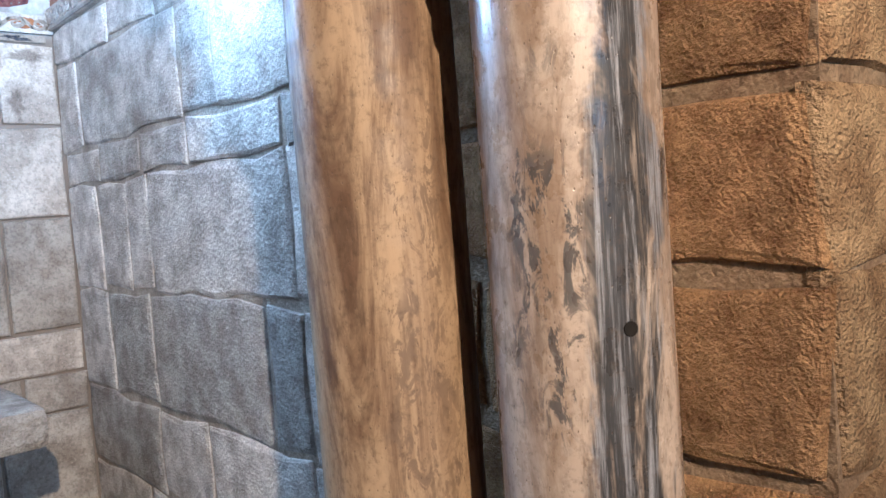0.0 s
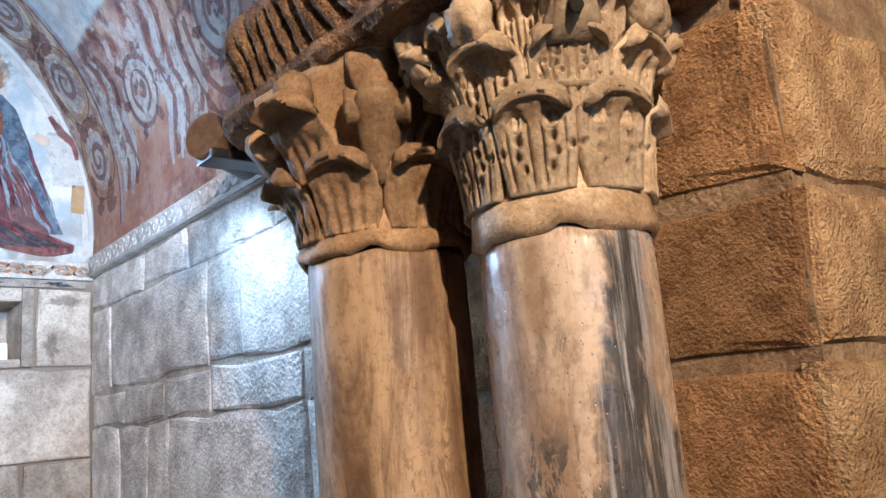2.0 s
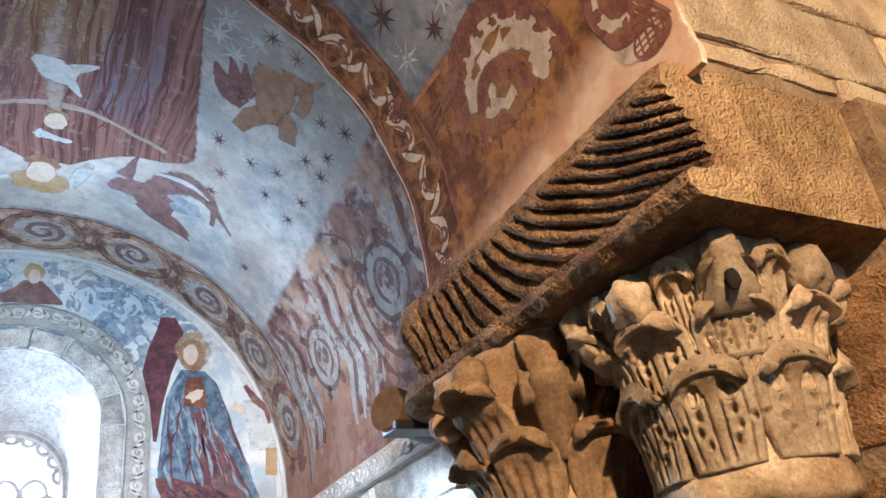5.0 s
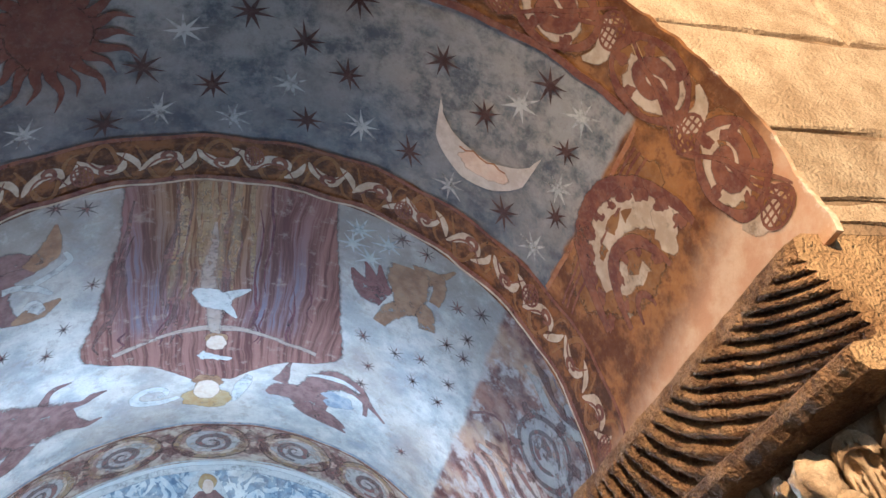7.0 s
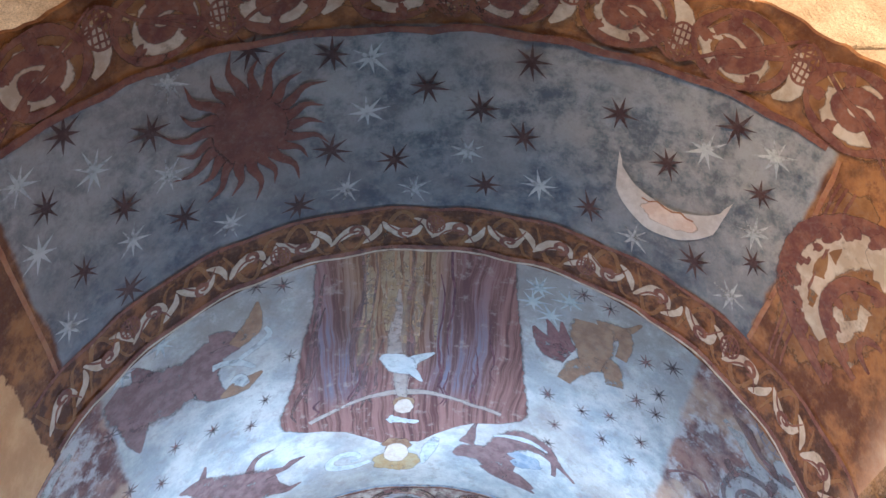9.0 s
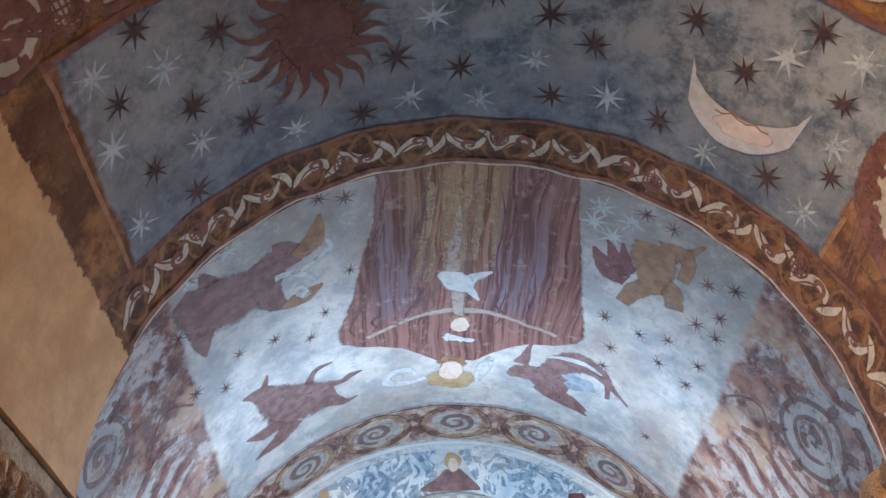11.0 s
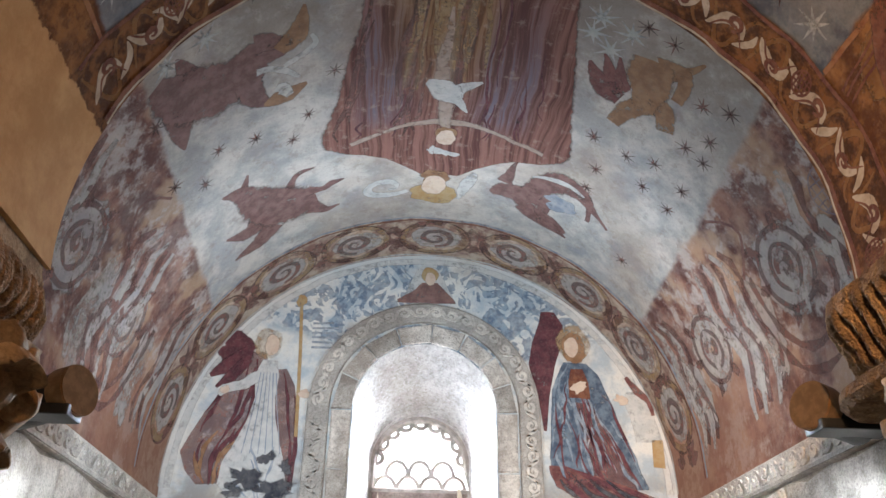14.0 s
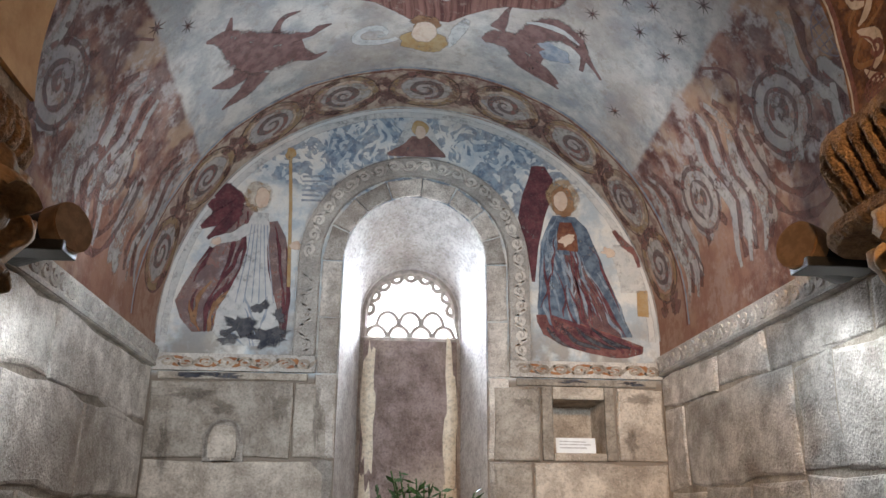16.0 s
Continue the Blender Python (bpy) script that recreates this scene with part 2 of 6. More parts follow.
def paint(name, colour, other=None, wear=0.5, scale=22, body=0.92, soft=0.28):
    """Fresco paint laid on plaster: thin, frayed at its edges and worn through in flecks."""
    s = Shade(name, 0.8, spec=0.2)
    c = s.mix(s.step(s.noise(scale, 5, 0.65), 0.36, 0.64), colour, other or tuple(min(0.8, v * 1.7 + 0.03) for v in colour))
    c = s.mix(s.step(s.noise(75, 4, 0.7), 0.45, 0.75, 0.0, 0.22), c, (0.30, 0.25, 0.22))
    s.colour(c)
    at = s.t.nodes.new("ShaderNodeAttribute")
    at.attribute_name = "edge"
    fray = s.math("ADD", at.outputs["Fac"], s.math("MULTIPLY", s.math("SUBTRACT", s.noise(42, 5, 0.7), 0.5), 0.6))
    f = s.math("ADD", s.math("MULTIPLY", s.noise(31, 6, 0.75), 0.6), s.math("MULTIPLY", s.noise(5, 3, 0.6), 0.4))
    thin = s.step(f, 0.60 - 0.24 * wear, 0.74 - 0.20 * wear, body, body * (1.0 - min(0.9, 0.35 + wear * 0.6)))
    s.alpha(s.math("MULTIPLY", s.step(fray, 0.04, soft), thin))
    return s.m


P_STAR = paint("star_brown_paint", (0.042, 0.018, 0.016), (0.075, 0.034, 0.028), 0.10)
P_PALE = paint("star_white_paint", (0.38, 0.40, 0.41), (0.50, 0.50, 0.49), 0.6)
P_SUN = paint("sun_red_paint", (0.105, 0.036, 0.024), (0.16, 0.062, 0.042), 0.10)
P_MOON = paint("moon_cream_paint", (0.46, 0.41, 0.37), (0.56, 0.52, 0.48), 0.2)
P_FLESH = paint("pale_flesh_paint", (0.58, 0.43, 0.34), (0.66, 0.54, 0.44), 0.15)
P_CREAM = paint("scroll_cream_paint", (0.40, 0.31, 0.22), (0.54, 0.45, 0.35), 0.30)
P_MAROON = paint("scroll_maroon_paint", (0.12, 0.04, 0.028), (0.22, 0.09, 0.05), 0.2)
P_RUST = paint("scroll_rust_paint", (0.26, 0.10, 0.045), (0.36, 0.17, 0.075), 0.25)
P_OCHRE = paint("scroll_ochre_paint", (0.44, 0.27, 0.11), (0.50, 0.36, 0.19), 0.35, body=0.78)
P_WINE = paint("beast_wine_paint", (0.17, 0.085, 0.08), (0.30, 0.16, 0.135), 0.3, body=0.78)
P_BEAST = paint("beast_faded_wine_paint", (0.155, 0.075, 0.072), (0.27, 0.15, 0.135), 0.22, body=0.78)
P_UMBER = paint("beast_umber_paint", (0.26, 0.135, 0.07), (0.37, 0.215, 0.12), 0.3, body=0.78)
P_WHITE = paint("robe_white_paint", (0.56, 0.57, 0.57), (0.68, 0.67, 0.65), 0.45, body=0.78)
P_BLUE = paint("robe_blue_paint", (0.05, 0.075, 0.12), (0.15, 0.20, 0.26), 0.3)
P_SMOKE = paint("faded_blue_paint", (0.24, 0.29, 0.37), (0.42, 0.45, 0.49), 0.4, body=0.78)
P_GREY = paint("faded_violet_paint", (0.23, 0.19, 0.22), (0.40, 0.34, 0.34), 0.4, body=0.78)
P_SOOT = paint("soot_black_paint", (0.03, 0.035, 0.05), (0.10, 0.10, 0.11), 0.5, 14, soft=0.7)
P_DARKWINE = paint("drape_dark_wine_paint", (0.075, 0.025, 0.035), (0.15, 0.05, 0.06), 0.15)
P_VERM = paint("robe_vermilion_paint", (0.125, 0.045, 0.045), (0.22, 0.095, 0.085), 0.35)


def drapery_paint():
    s = Shade("crucifixion_drapery_paint", 0.85, spec=0.12)
    x, y, z = s.xyz()
    a = s.math("MULTIPLY", s.math("ARCTAN2", x, s.math("SUBTRACT", z, 2.60)), 57.2958)
    a = s.math("ADD", a, s.math("MULTIPLY", s.math("SUBTRACT", s.noise(3, 2), 0.5), 3.0))
    folds = s.noise(1.0, 5, 0.68, s.join(s.math("MULTIPLY", a, 0.95), s.math("MULTIPLY", y, 1.3), 0.0))
    fine = s.noise(1.0, 4, 0.7, s.join(s.math("MULTIPLY", a, 1.7), s.math("MULTIPLY", y, 1.1), 4.0))
    c = s.mix(s.step(folds, 0.36, 0.60), (0.105, 0.042, 0.038), (0.27, 0.135, 0.11))
    mid = s.math("MULTIPLY", s.step(s.math("ABSOLUTE", s.math("ADD", a, s.math("MULTIPLY", folds, 3.0))), 13, 6), s.step(y, 2.40, 1.95))
    c = s.mix(s.math("MULTIPLY", mid, 0.8), c, s.mix(s.step(folds, 0.40, 0.58), (0.13, 0.062, 0.026), (0.34, 0.20, 0.095)))
    blue = s.math("MULTIPLY", s.step(s.math("ABSOLUTE", s.math("SUBTRACT", s.math("ABSOLUTE", a), 11.0)), 8, 2), s.math("MULTIPLY", s.step(y, 2.55, 2.38), s.step(y, 1.75, 2.15, 0.25, 1.0)))
    c = s.mix(s.math("MULTIPLY", blue, s.step(folds, 0.44, 0.60, 0.1, 0.8)), c, (0.15, 0.155, 0.215))
    c = s.mix(s.step(fine, 0.48, 0.74, 0.0, 0.26), c, (0.055, 0.024, 0.026))
    c = s.mix(s.step(s.noise(20, 6, 0.75), 0.54, 0.68, 0.0, 0.5), c, (0.40, 0.31, 0.26))
    at = s.t.nodes.new("ShaderNodeAttribute")
    at.attribute_name = "edge"
    s.alpha(s.step(s.math("ADD", at.outputs["Fac"], s.math("MULTIPLY", s.math("SUBTRACT", s.noise(30, 5, 0.7), 0.5), 0.7)), 0.05, 0.4, 0.0, 0.93))
    return s.colour(c).m


P_DRAPE = drapery_paint()
P_STAIN = paint("damp_stain_paint", (0.10, 0.075, 0.06), (0.19, 0.15, 0.12), 0.4, 9, body=0.42, soft=1.15)
P_LIMB = paint("faded_flesh_paint", (0.42, 0.32, 0.27), (0.52, 0.42, 0.36), 0.5, body=0.72, soft=0.6)
P_FAINT = paint("washed_white_paint", (0.46, 0.45, 0.45), (0.60, 0.57, 0.53), 0.62, 9, body=0.66)
P_DIM = paint("washed_wine_paint", (0.15, 0.065, 0.062), (0.27, 0.14, 0.12), 0.45, 12, body=0.66)
P_PALEOCHRE = paint("washed_ochre_paint", (0.40, 0.25, 0.12), (0.50, 0.36, 0.22), 0.55, 14, body=0.55)
P_TAN = paint("ochre_brown_paint", (0.20, 0.088, 0.026), (0.29, 0.145, 0.048), 0.25, body=0.8)
P_THINBLUE = paint("mantle_light_blue_paint", (0.16, 0.22, 0.30), (0.34, 0.40, 0.46), 0.4, body=0.75)


def column_stone(name, base, light, dark, where, lo, hi, rough):
    """Veined marble: long veins up the shaft, dark on the side 'where' (degrees)."""
    s = Shade(name, rough, spec=0.5)
    x, y, z = s.xyz()
    v = s.vec((1, 1, 0.16))
    vein = s.noise(9, 6, 0.7, v, 1.2)
    c = s.mix(s.step(vein, 0.36, 0.62), base, light)
    c = s.mix(s.step(s.noise(26, 5, 0.7, s.vec((1, 1, 0.3))), 0.52, 0.66, 0, 0.55), c, tuple(q * 0.55 for q in base))
    side = s.math("ADD", s.math("MULTIPLY", x, math.sin(radians(where)) / 0.141), s.math("MULTIPLY", y, math.cos(radians(where)) / 0.141))
    wave = s.math("SUBTRACT", s.noise(5, 6, 0.7, s.vec((1, 1, 0.30), (3, 1, 2)), 0.8), 0.5)
    u = s.math("ADD", s.math("SUBTRACT", side, s.math("MULTIPLY", s.math("SUBTRACT", z, 1.40), 0.30)), s.math("MULTIPLY", wave, 1.9))
    streak = s.noise(34, 7, 0.72, s.vec((1, 1, 0.05), (5, 9, 2)), 0.5)
    band = s.math("MULTIPLY", s.step(u, lo - 0.06, lo + 0.16), s.step(u, hi + 0.05, hi - 0.15))
    c = s.mix(s.math("MULTIPLY", band, s.step(streak, 0.30, 0.44, 0.35, 0.97)), c, s.mix(s.step(streak, 0.47, 0.60), dark, tuple(q * 9 for q in dark)))
    pale = s.math("MULTIPLY", s.step(u, lo - 0.26, lo - 0.14), s.step(u, lo + 0.02, lo - 0.06))
    c = s.mix(s.math("MULTIPLY", pale, 0.7), c, light)
    spots = s.math("MULTIPLY", s.step(s.noise(30, 6, 0.75, s.vec((1, 1, 0.40), (5, 2, 7)), 0.8), 0.50, 0.57), s.step(s.noise(6, 3, 0.6, s.vec((1, 1, 0.5), (1, 8, 4))), 0.42, 0.54))
    spots = s.math("MULTIPLY", spots, s.math("MULTIPLY", s.step(u, -0.75, -0.45), s.step(u, 0.30, 0.05)))
    c = s.mix(s.math("MULTIPLY", spots, 0.85), c, tuple(q * 1.8 for q in dark))
    pits = s.cells(95, s.vec((1, 1, 0.6)))
    c = s.mix(s.step(pits, 0.16, 0.03, 0.0, 0.7), c, (0.09, 0.06, 0.04))
    c = s.mix(s.step(s.noise(60, 5, 0.75), 0.48, 0.72, 0.0, 0.45), c, tuple(q * 0.4 for q in base))
    s.put(s.b.inputs["Roughness"], s.step(s.noise(20, 4), 0.3, 0.7, rough - 0.06, rough + 0.28))
    return s.colour(c).bump(s.math("ADD", vein, s.math("MULTIPLY", s.step(pits, 0.0, 0.2), 0.7)), 0.35, 0.004).m


COLUMN_FRONT = column_stone("streaked_pink_marble", (0.28, 0.19, 0.125), (0.52, 0.41, 0.32), (0.035, 0.034, 0.036), 141, 0.12, 0.80, 0.24)
COLUMN_REAR = column_stone("brown_veined_marble", (0.15, 0.085, 0.045), (0.43, 0.295, 0.17), (0.10, 0.065, 0.04), 90, 1.6, 2.2, 0.5)


def plain(name, colour, rough=0.6, metal=0.0, var=0.2, scale=30):
    s = Shade(name, rough, metal, 0.4)
    c = s.mix(s.step(s.noise(scale, 4), 0.35, 0.65), tuple(v * (1 - var) for v in colour), tuple(min(0.9, v * (1 + var)) for v in colour))
    return s.colour(c).bump(s.noise(scale * 3, 3), 0.15, 0.002).m


PAPER, METAL_DARK, METAL_TAN = plain("white_paper", (0.78, 0.80, 0.82), 0.7, 0, 0.04), plain("black_lamp_metal", (0.02, 0.02, 0.022), 0.45, 0.3), plain("bronze_lamp_metal", (0.28, 0.17, 0.09), 0.42, 0.6)
LEAF = plain("plant_leaf", (0.045, 0.10, 0.03), 0.5, 0, 0.4, 12)
SLAB = stone("brown_slab_stone", (0.17, 0.12, 0.105), (0.33, 0.255, 0.235), 80, 0.005, 0.9, (0.55, 0.45, 0.36), 0.5)
NAVE_WALL = stone("nave_stone", (0.34, 0.27, 0.19), (0.52, 0.43, 0.32), 80, 0.01)
FLOOR_STONE = stone("worn_floor_stone", (0.18, 0.155, 0.13), (0.32, 0.28, 0.24), 60, 0.006, 0.7)

# ---- mesh helpers ----


def link(name, bm, material, parent=None, label="", smooth=False):
    me = bpy.data.meshes.new(name)
    bmesh.ops.recalc_face_normals(bm, faces=bm.faces[:])
    bm.to_mesh(me)
    bm.free()
    if smooth:
        me.shade_smooth()
    me.materials.append(material)
    ob = new(name, me)
    if parent:
        ob.parent = parent
    return tagged(ob, label)


part = link


def raw(name, verts, faces, material, parent=None, label="", smooth=False):
    me = bpy.data.meshes.new(name)
    me.from_pydata(verts, [], faces)
    if smooth:
        me.shade_smooth()
    me.materials.append(material)
    ob = new(name, me)
    if parent:
        ob.parent = parent
    return tagged(ob, label)


def box(x0, x1, y0, y1, z0, z1, bevel=0.0, bm=None):
    bm = bm or bmesh.new()
    g = bmesh.ops.create_cube(bm, size=1.0, matrix=Matrix.LocRotScale(((x0 + x1) / 2, (y0 + y1) / 2, (z0 + z1) / 2), None, (x1 - x0, y1 - y0, z1 - z0)))
    if bevel:
        es = list({e for v in g["verts"] for e in v.link_edges})
        bmesh.ops.bevel(bm, geom=es, offset=bevel, segments=2, affect="EDGES", profile=0.6)
    return bm


def prism(outline, y0, y1, bm=None, caps=True):
    """A slab with that outline in (x, z), from y0 to y1."""
    bm = bm or bmesh.new()
    a = [bm.verts.new((x, y0, z)) for x, z in outline]
    b = [bm.verts.new((x, y1, z)) for x, z in outline]
    n = len(outline)
    for i in range(n):
        bm.faces.new((a[i], a[(i + 1) % n], b[(i + 1) % n], b[i]))
    if caps:
        bmesh.ops.triangle_fill(bm, edges=[e for e in bm.edges if e.verts[0] in a and e.verts[1] in a], use_beauty=True)
        sb = set(b)
        bmesh.ops.triangle_fill(bm, edges=[e for e in bm.edges if e.verts[0] in sb and e.verts[1] in sb], use_beauty=True)
    return bm


def arc(r, zc, a0, a1, n):
    return [(r * math.sin(radians(a0 + (a1 - a0) * i / n)), zc + r * math.cos(radians(a0 + (a1 - a0) * i / n))) for i in range(n + 1)]


def block(name, u0, u1, v0, v1, at, material, parent, rnd, proud=0.0, gap=0.006, depth=0.03, wob=0.008, worn_edge=0.0):
    """One squared stone with uneven outline and worn edges; at(u, v, d) gives its place, d metres proud of the wall."""
    u0, u1, v0, v1 = u0 + gap, u1 - gap, v0 + gap, v1 - gap
    nu, nv = max(1, round((u1 - u0) / 0.16)), max(1, round((v1 - v0) / 0.16))
    rim = [(i / nu, 0) for i in range(nu)] + [(1, j / nv) for j in range(nv)] + [(1 - i / nu, 1) for i in range(nu)] + [(0, 1 - j / nv) for j in range(nv)]
    pts = [(u0 + (u1 - u0) * a + rnd.uniform(-wob, wob), v0 + (v1 - v0) * b + rnd.uniform(-wob, wob)) for a, b in rim]
    mu, mv = (u0 + u1) / 2, (v0 + v1) / 2
    vs, n = [], len(pts)
    for inset, d in ((0.0, -depth), (0.0, proud - 0.012 - worn_edge), (0.005 + worn_edge * 0.5, proud - 0.003 - worn_edge * 0.35), (0.016 + worn_edge * 2, proud)):
        for u, v in pts:
            l = math.hypot(u - mu, v - mv)
            k = max(0.0, 1 - inset / max(l, 1e-4))
            vs.append(at(mu + (u - mu) * k, mv + (v - mv) * k, d + (rnd.uniform(-0.002, 0.002) if inset else 0)))
    fs = []
    for r in range(3):
        for i in range(n):
            j = (i + 1) % n
            fs.append((r * n + i, r * n + j, (r + 1) * n + j, (r + 1) * n + i))
    fs.append(tuple(range(3 * n, 4 * n)))
    me = bpy.data.meshes.new(name)
    me.from_pydata(vs, [], fs)
    bm = bmesh.new()
    bm.from_mesh(me)
    bmesh.ops.recalc_face_normals(bm, faces=bm.faces[:])
    bm.to_mesh(me)
    bm.free()
    me.materials.append(material)
    ob = new(name, me)
    ob.parent = parent
    return ob


# surfaces of the place: where a painter's (u, v) lies, d metres in front of the plaster
def on_vault(a, y, d=0.0):
    return ((1.155 - d) * math.sin(radians(a)), y, 2.60 + (1.155 - d) * math.cos(radians(a)))


def on_soffit(a, y, d=0.0):
    return ((0.881 - d) * math.sin(radians(a)), y, 2.686 + (0.881 - d) * math.cos(radians(a)))


# ---- structure ----
floor = tagged(link("floor", box(-3.4, 3.4, -5.0, 4.6, -0.2, 0.0), FLOOR_STONE), "worn grey stone slab floor of the church", "floor", kind="structure")
for nm, b in (("wall_west", (-3.4, 3.4, -5.2, -5.0, 0, 5.2)), ("wall_south", (3.2, 3.4, -5.0, 0.57, 0, 5.2)), ("wall_north", (-3.4, -3.2, -5.0, 0.57, 0, 5.2))):
    tagged(link(nm, box(*b), NAVE_WALL), "plain rough stone wall of the nave", "wall", kind="structure")
tagged(link("ceiling", box(-3.4, 3.4, -5.2, 0.57, 5.2, 5.4), NAVE_WALL), "plain stone ceiling over the nave", "ceiling", kind="structure")

AXIS_R = 0.893
outline = [(-3.4, 2.54)] + arc(AXIS_R, 2.686, -99.5, 95.2, 60) + [(3.4, 2.60), (3.4, 5.3), (-3.4, 5.3)]
arch_wall = tagged(link("wall_east", prism(outline, 0.585, 1.50), WARM_MORTAR), "buff ashlar wall above the chancel arch", "wall", kind="structure")


def shell(name, surf, a0, a1, y0, y1, na, ny, thick, mat):
    """A curved plaster skin with thickness."""
    vs, fs = [], []
    for d in (0.0, -thick):
        for i in range(na + 1):
            for j in range(ny + 1):
                vs.append(surf(a0 + (a1 - a0) * i / na, y0 + (y1 - y0) * j / ny, d))
    w = ny + 1
    o = (na + 1) * w
    for i in range(na):
        for j in range(ny):
            k = i * w + j
            fs.append((k, k + 1, k + w + 1, k + w))
            fs.append((o + k, o + k + w, o + k + w + 1, o + k + 1))
    for i in range(na):
        for j in (0, ny):
            k = i * w + j
            fs.append((k, k + w, o + k + w, o + k))
    for j in range(ny):
        for i in (0, na):
            k = i * w + j
            fs.append((k, k + 1, o + k + 1, o + k))
    return raw(name, vs, fs, mat, smooth=False)


def soft_soffit(a, y, d=0.0):
    """The arch's plaster, with a worn, wavering front edge."""
    q = (y - 0.55) / 0.95
    n = noise.noise(Vector((a * 0.11, 3.1, 0))) * 0.022 + noise.noise(Vector((a * 0.5, 7.7, 0))) * 0.008
    yy = y + (1 - q) * n * max(0, 1 - 2 * q) + (q * 0.03 * min(1.0, abs(a) / 90))
    lump = noise.noise(Vector((a * 0.06, y * 5, 1.7))) * 0.005
    return on_soffit(a, yy, d + (lump if d >= 0 else 0))


soffit = tagged(shell("arch_soffit", soft_soffit, -96.5, 97, 0.555, 1.485, 260, 60, 0.010, SOFFIT), "frescoed arch plaster with stars, sun, moon and red scrolls", "fresco", kind="structure")
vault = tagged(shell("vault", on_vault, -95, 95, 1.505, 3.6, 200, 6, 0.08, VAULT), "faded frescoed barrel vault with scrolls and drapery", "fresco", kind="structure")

# end wall with its deep window recess
bm = bmesh.new()
hole = [(-0.335, 1.2)] + arc(0.335, 2.935, -90, 90, 28) + [(0.335, 1.2)]
outer = [(-1.6, 0.0), (-1.6, 3.95), (1.6, 3.95), (1.6, 0.0)]
niche = (0.632, 0.87, 2.07, 2.305)
rings = [outer, hole, [(niche[0], niche[2]), (niche[0], niche[3]), (niche[1], niche[3]), (niche[1], niche[2])]]
for ring in rings:
    vs = [bm.verts.new((x, 3.6, z)) for x, z in ring]
    for i in range(len(vs)):
        bm.edges.new((vs[i], vs[(i + 1) % len(vs)]))
bmesh.ops.triangle_fill(bm, edges=bm.edges[:], use_beauty=True)
end_wall = tagged(link("wall_chancel", bm, TYMPANUM), "faded frescoed end wall above bare granite blocks", "wall", kind="structure")

bm = bmesh.new()
inner = [(-0.255, 1.2)] + arc(0.255, 2.79, -90, 90, 28) + [(0.255, 1.2)]
a = [bm.verts.new((x, 3.6, z)) for x, z in hole]
b = [bm.verts.new((x, 4.0, z)) for x, z in inner]
for i in range(len(a) - 1):
    bm.faces.new((a[i], a[i + 1], b[i + 1], b[i]))
bm.faces.new((a[-1], a[0], b[0], b[-1]))
RECESS = stone("limewashed_reveal", (0.42, 0.38, 0.36), (0.60, 0.57, 0.54), 60, 0.005, 0.9, (0.34, 0.28, 0.24), 0.6)
tagged(link("window_reveal", bm, RECESS, smooth=True), "splayed limewashed reveal of the chancel window", "window reveal", kind="structure")
bm = bmesh.new()
for ring in ([(-1.6, 0), (-1.6, 3.95), (1.6, 3.95), (1.6, 0)], [(-0.255, 2.64)] + arc(0.25, 2.785, -100, 100, 28) + [(0.255, 2.64)]):
    vs = [bm.verts.new((x, 4.0, z)) for x, z in ring]
    for i in range(len(vs)):
        bm.edges.new((vs[i], vs[(i + 1) % len(vs)]))
bmesh.ops.triangle_fill(bm, edges=bm.edges[:], use_beauty=True)
ext = bmesh.ops.extrude_face_region(bm, geom=bm.faces[:])
for v in ext["geom"]:
    if isinstance(v, bmesh.types.BMVert):
        v.co.y += 0.12
tagged(link("wall_apse_outer", bm, RECESS), "thin outer wall closing the window recess", "wall", kind="structure")
tagged(link("slab", box(-0.235, 0.235, 3.965, 3.998, 1.2, 2.64, 0.006), SLAB), "brown worn stone slab under the window", "slab", kind="structure")

# side walls behind their facing blocks
for s, nm in ((1, "wall_chapel_south"), (-1, "wall_chapel_north")):
    w = tagged(link(nm, box(min(s * 1.158, s * 1.9), max(s * 1.158, s * 1.9), 1.5, 4.12, 0, 2.46), MORTAR), "grey granite block side wall of the chapel", "wall", kind="structure")
    j = tagged(link("jamb_south" if s > 0 else "jamb_north", box(min(s * 1.245, s * 3.4), max(s * 1.245, s * 3.4), 0.545, 1.50, 0, 2.60), WARM_MORTAR), "warm brown granite jamb behind the columns", "jamb", kind="structure")
    if s > 0:
        wall_r, jamb_r = w, j
    else:
        wall_l, jamb_l = w, j
    # haunches close the gap above the walls
    tagged(link("haunch", box(min(s * 1.175, s * 1.9), max(s * 1.175, s * 1.9), 1.5, 4.12, 2.46, 4.0), MORTAR), "rubble behind the vault's springing", "masonry", kind="structure")
tagged(link("vault_top", box(-1.9, 1.9, 1.5, 4.12, 3.9, 4.1), MORTAR), "rubble above the painted vault", "masonry", kind="structure")


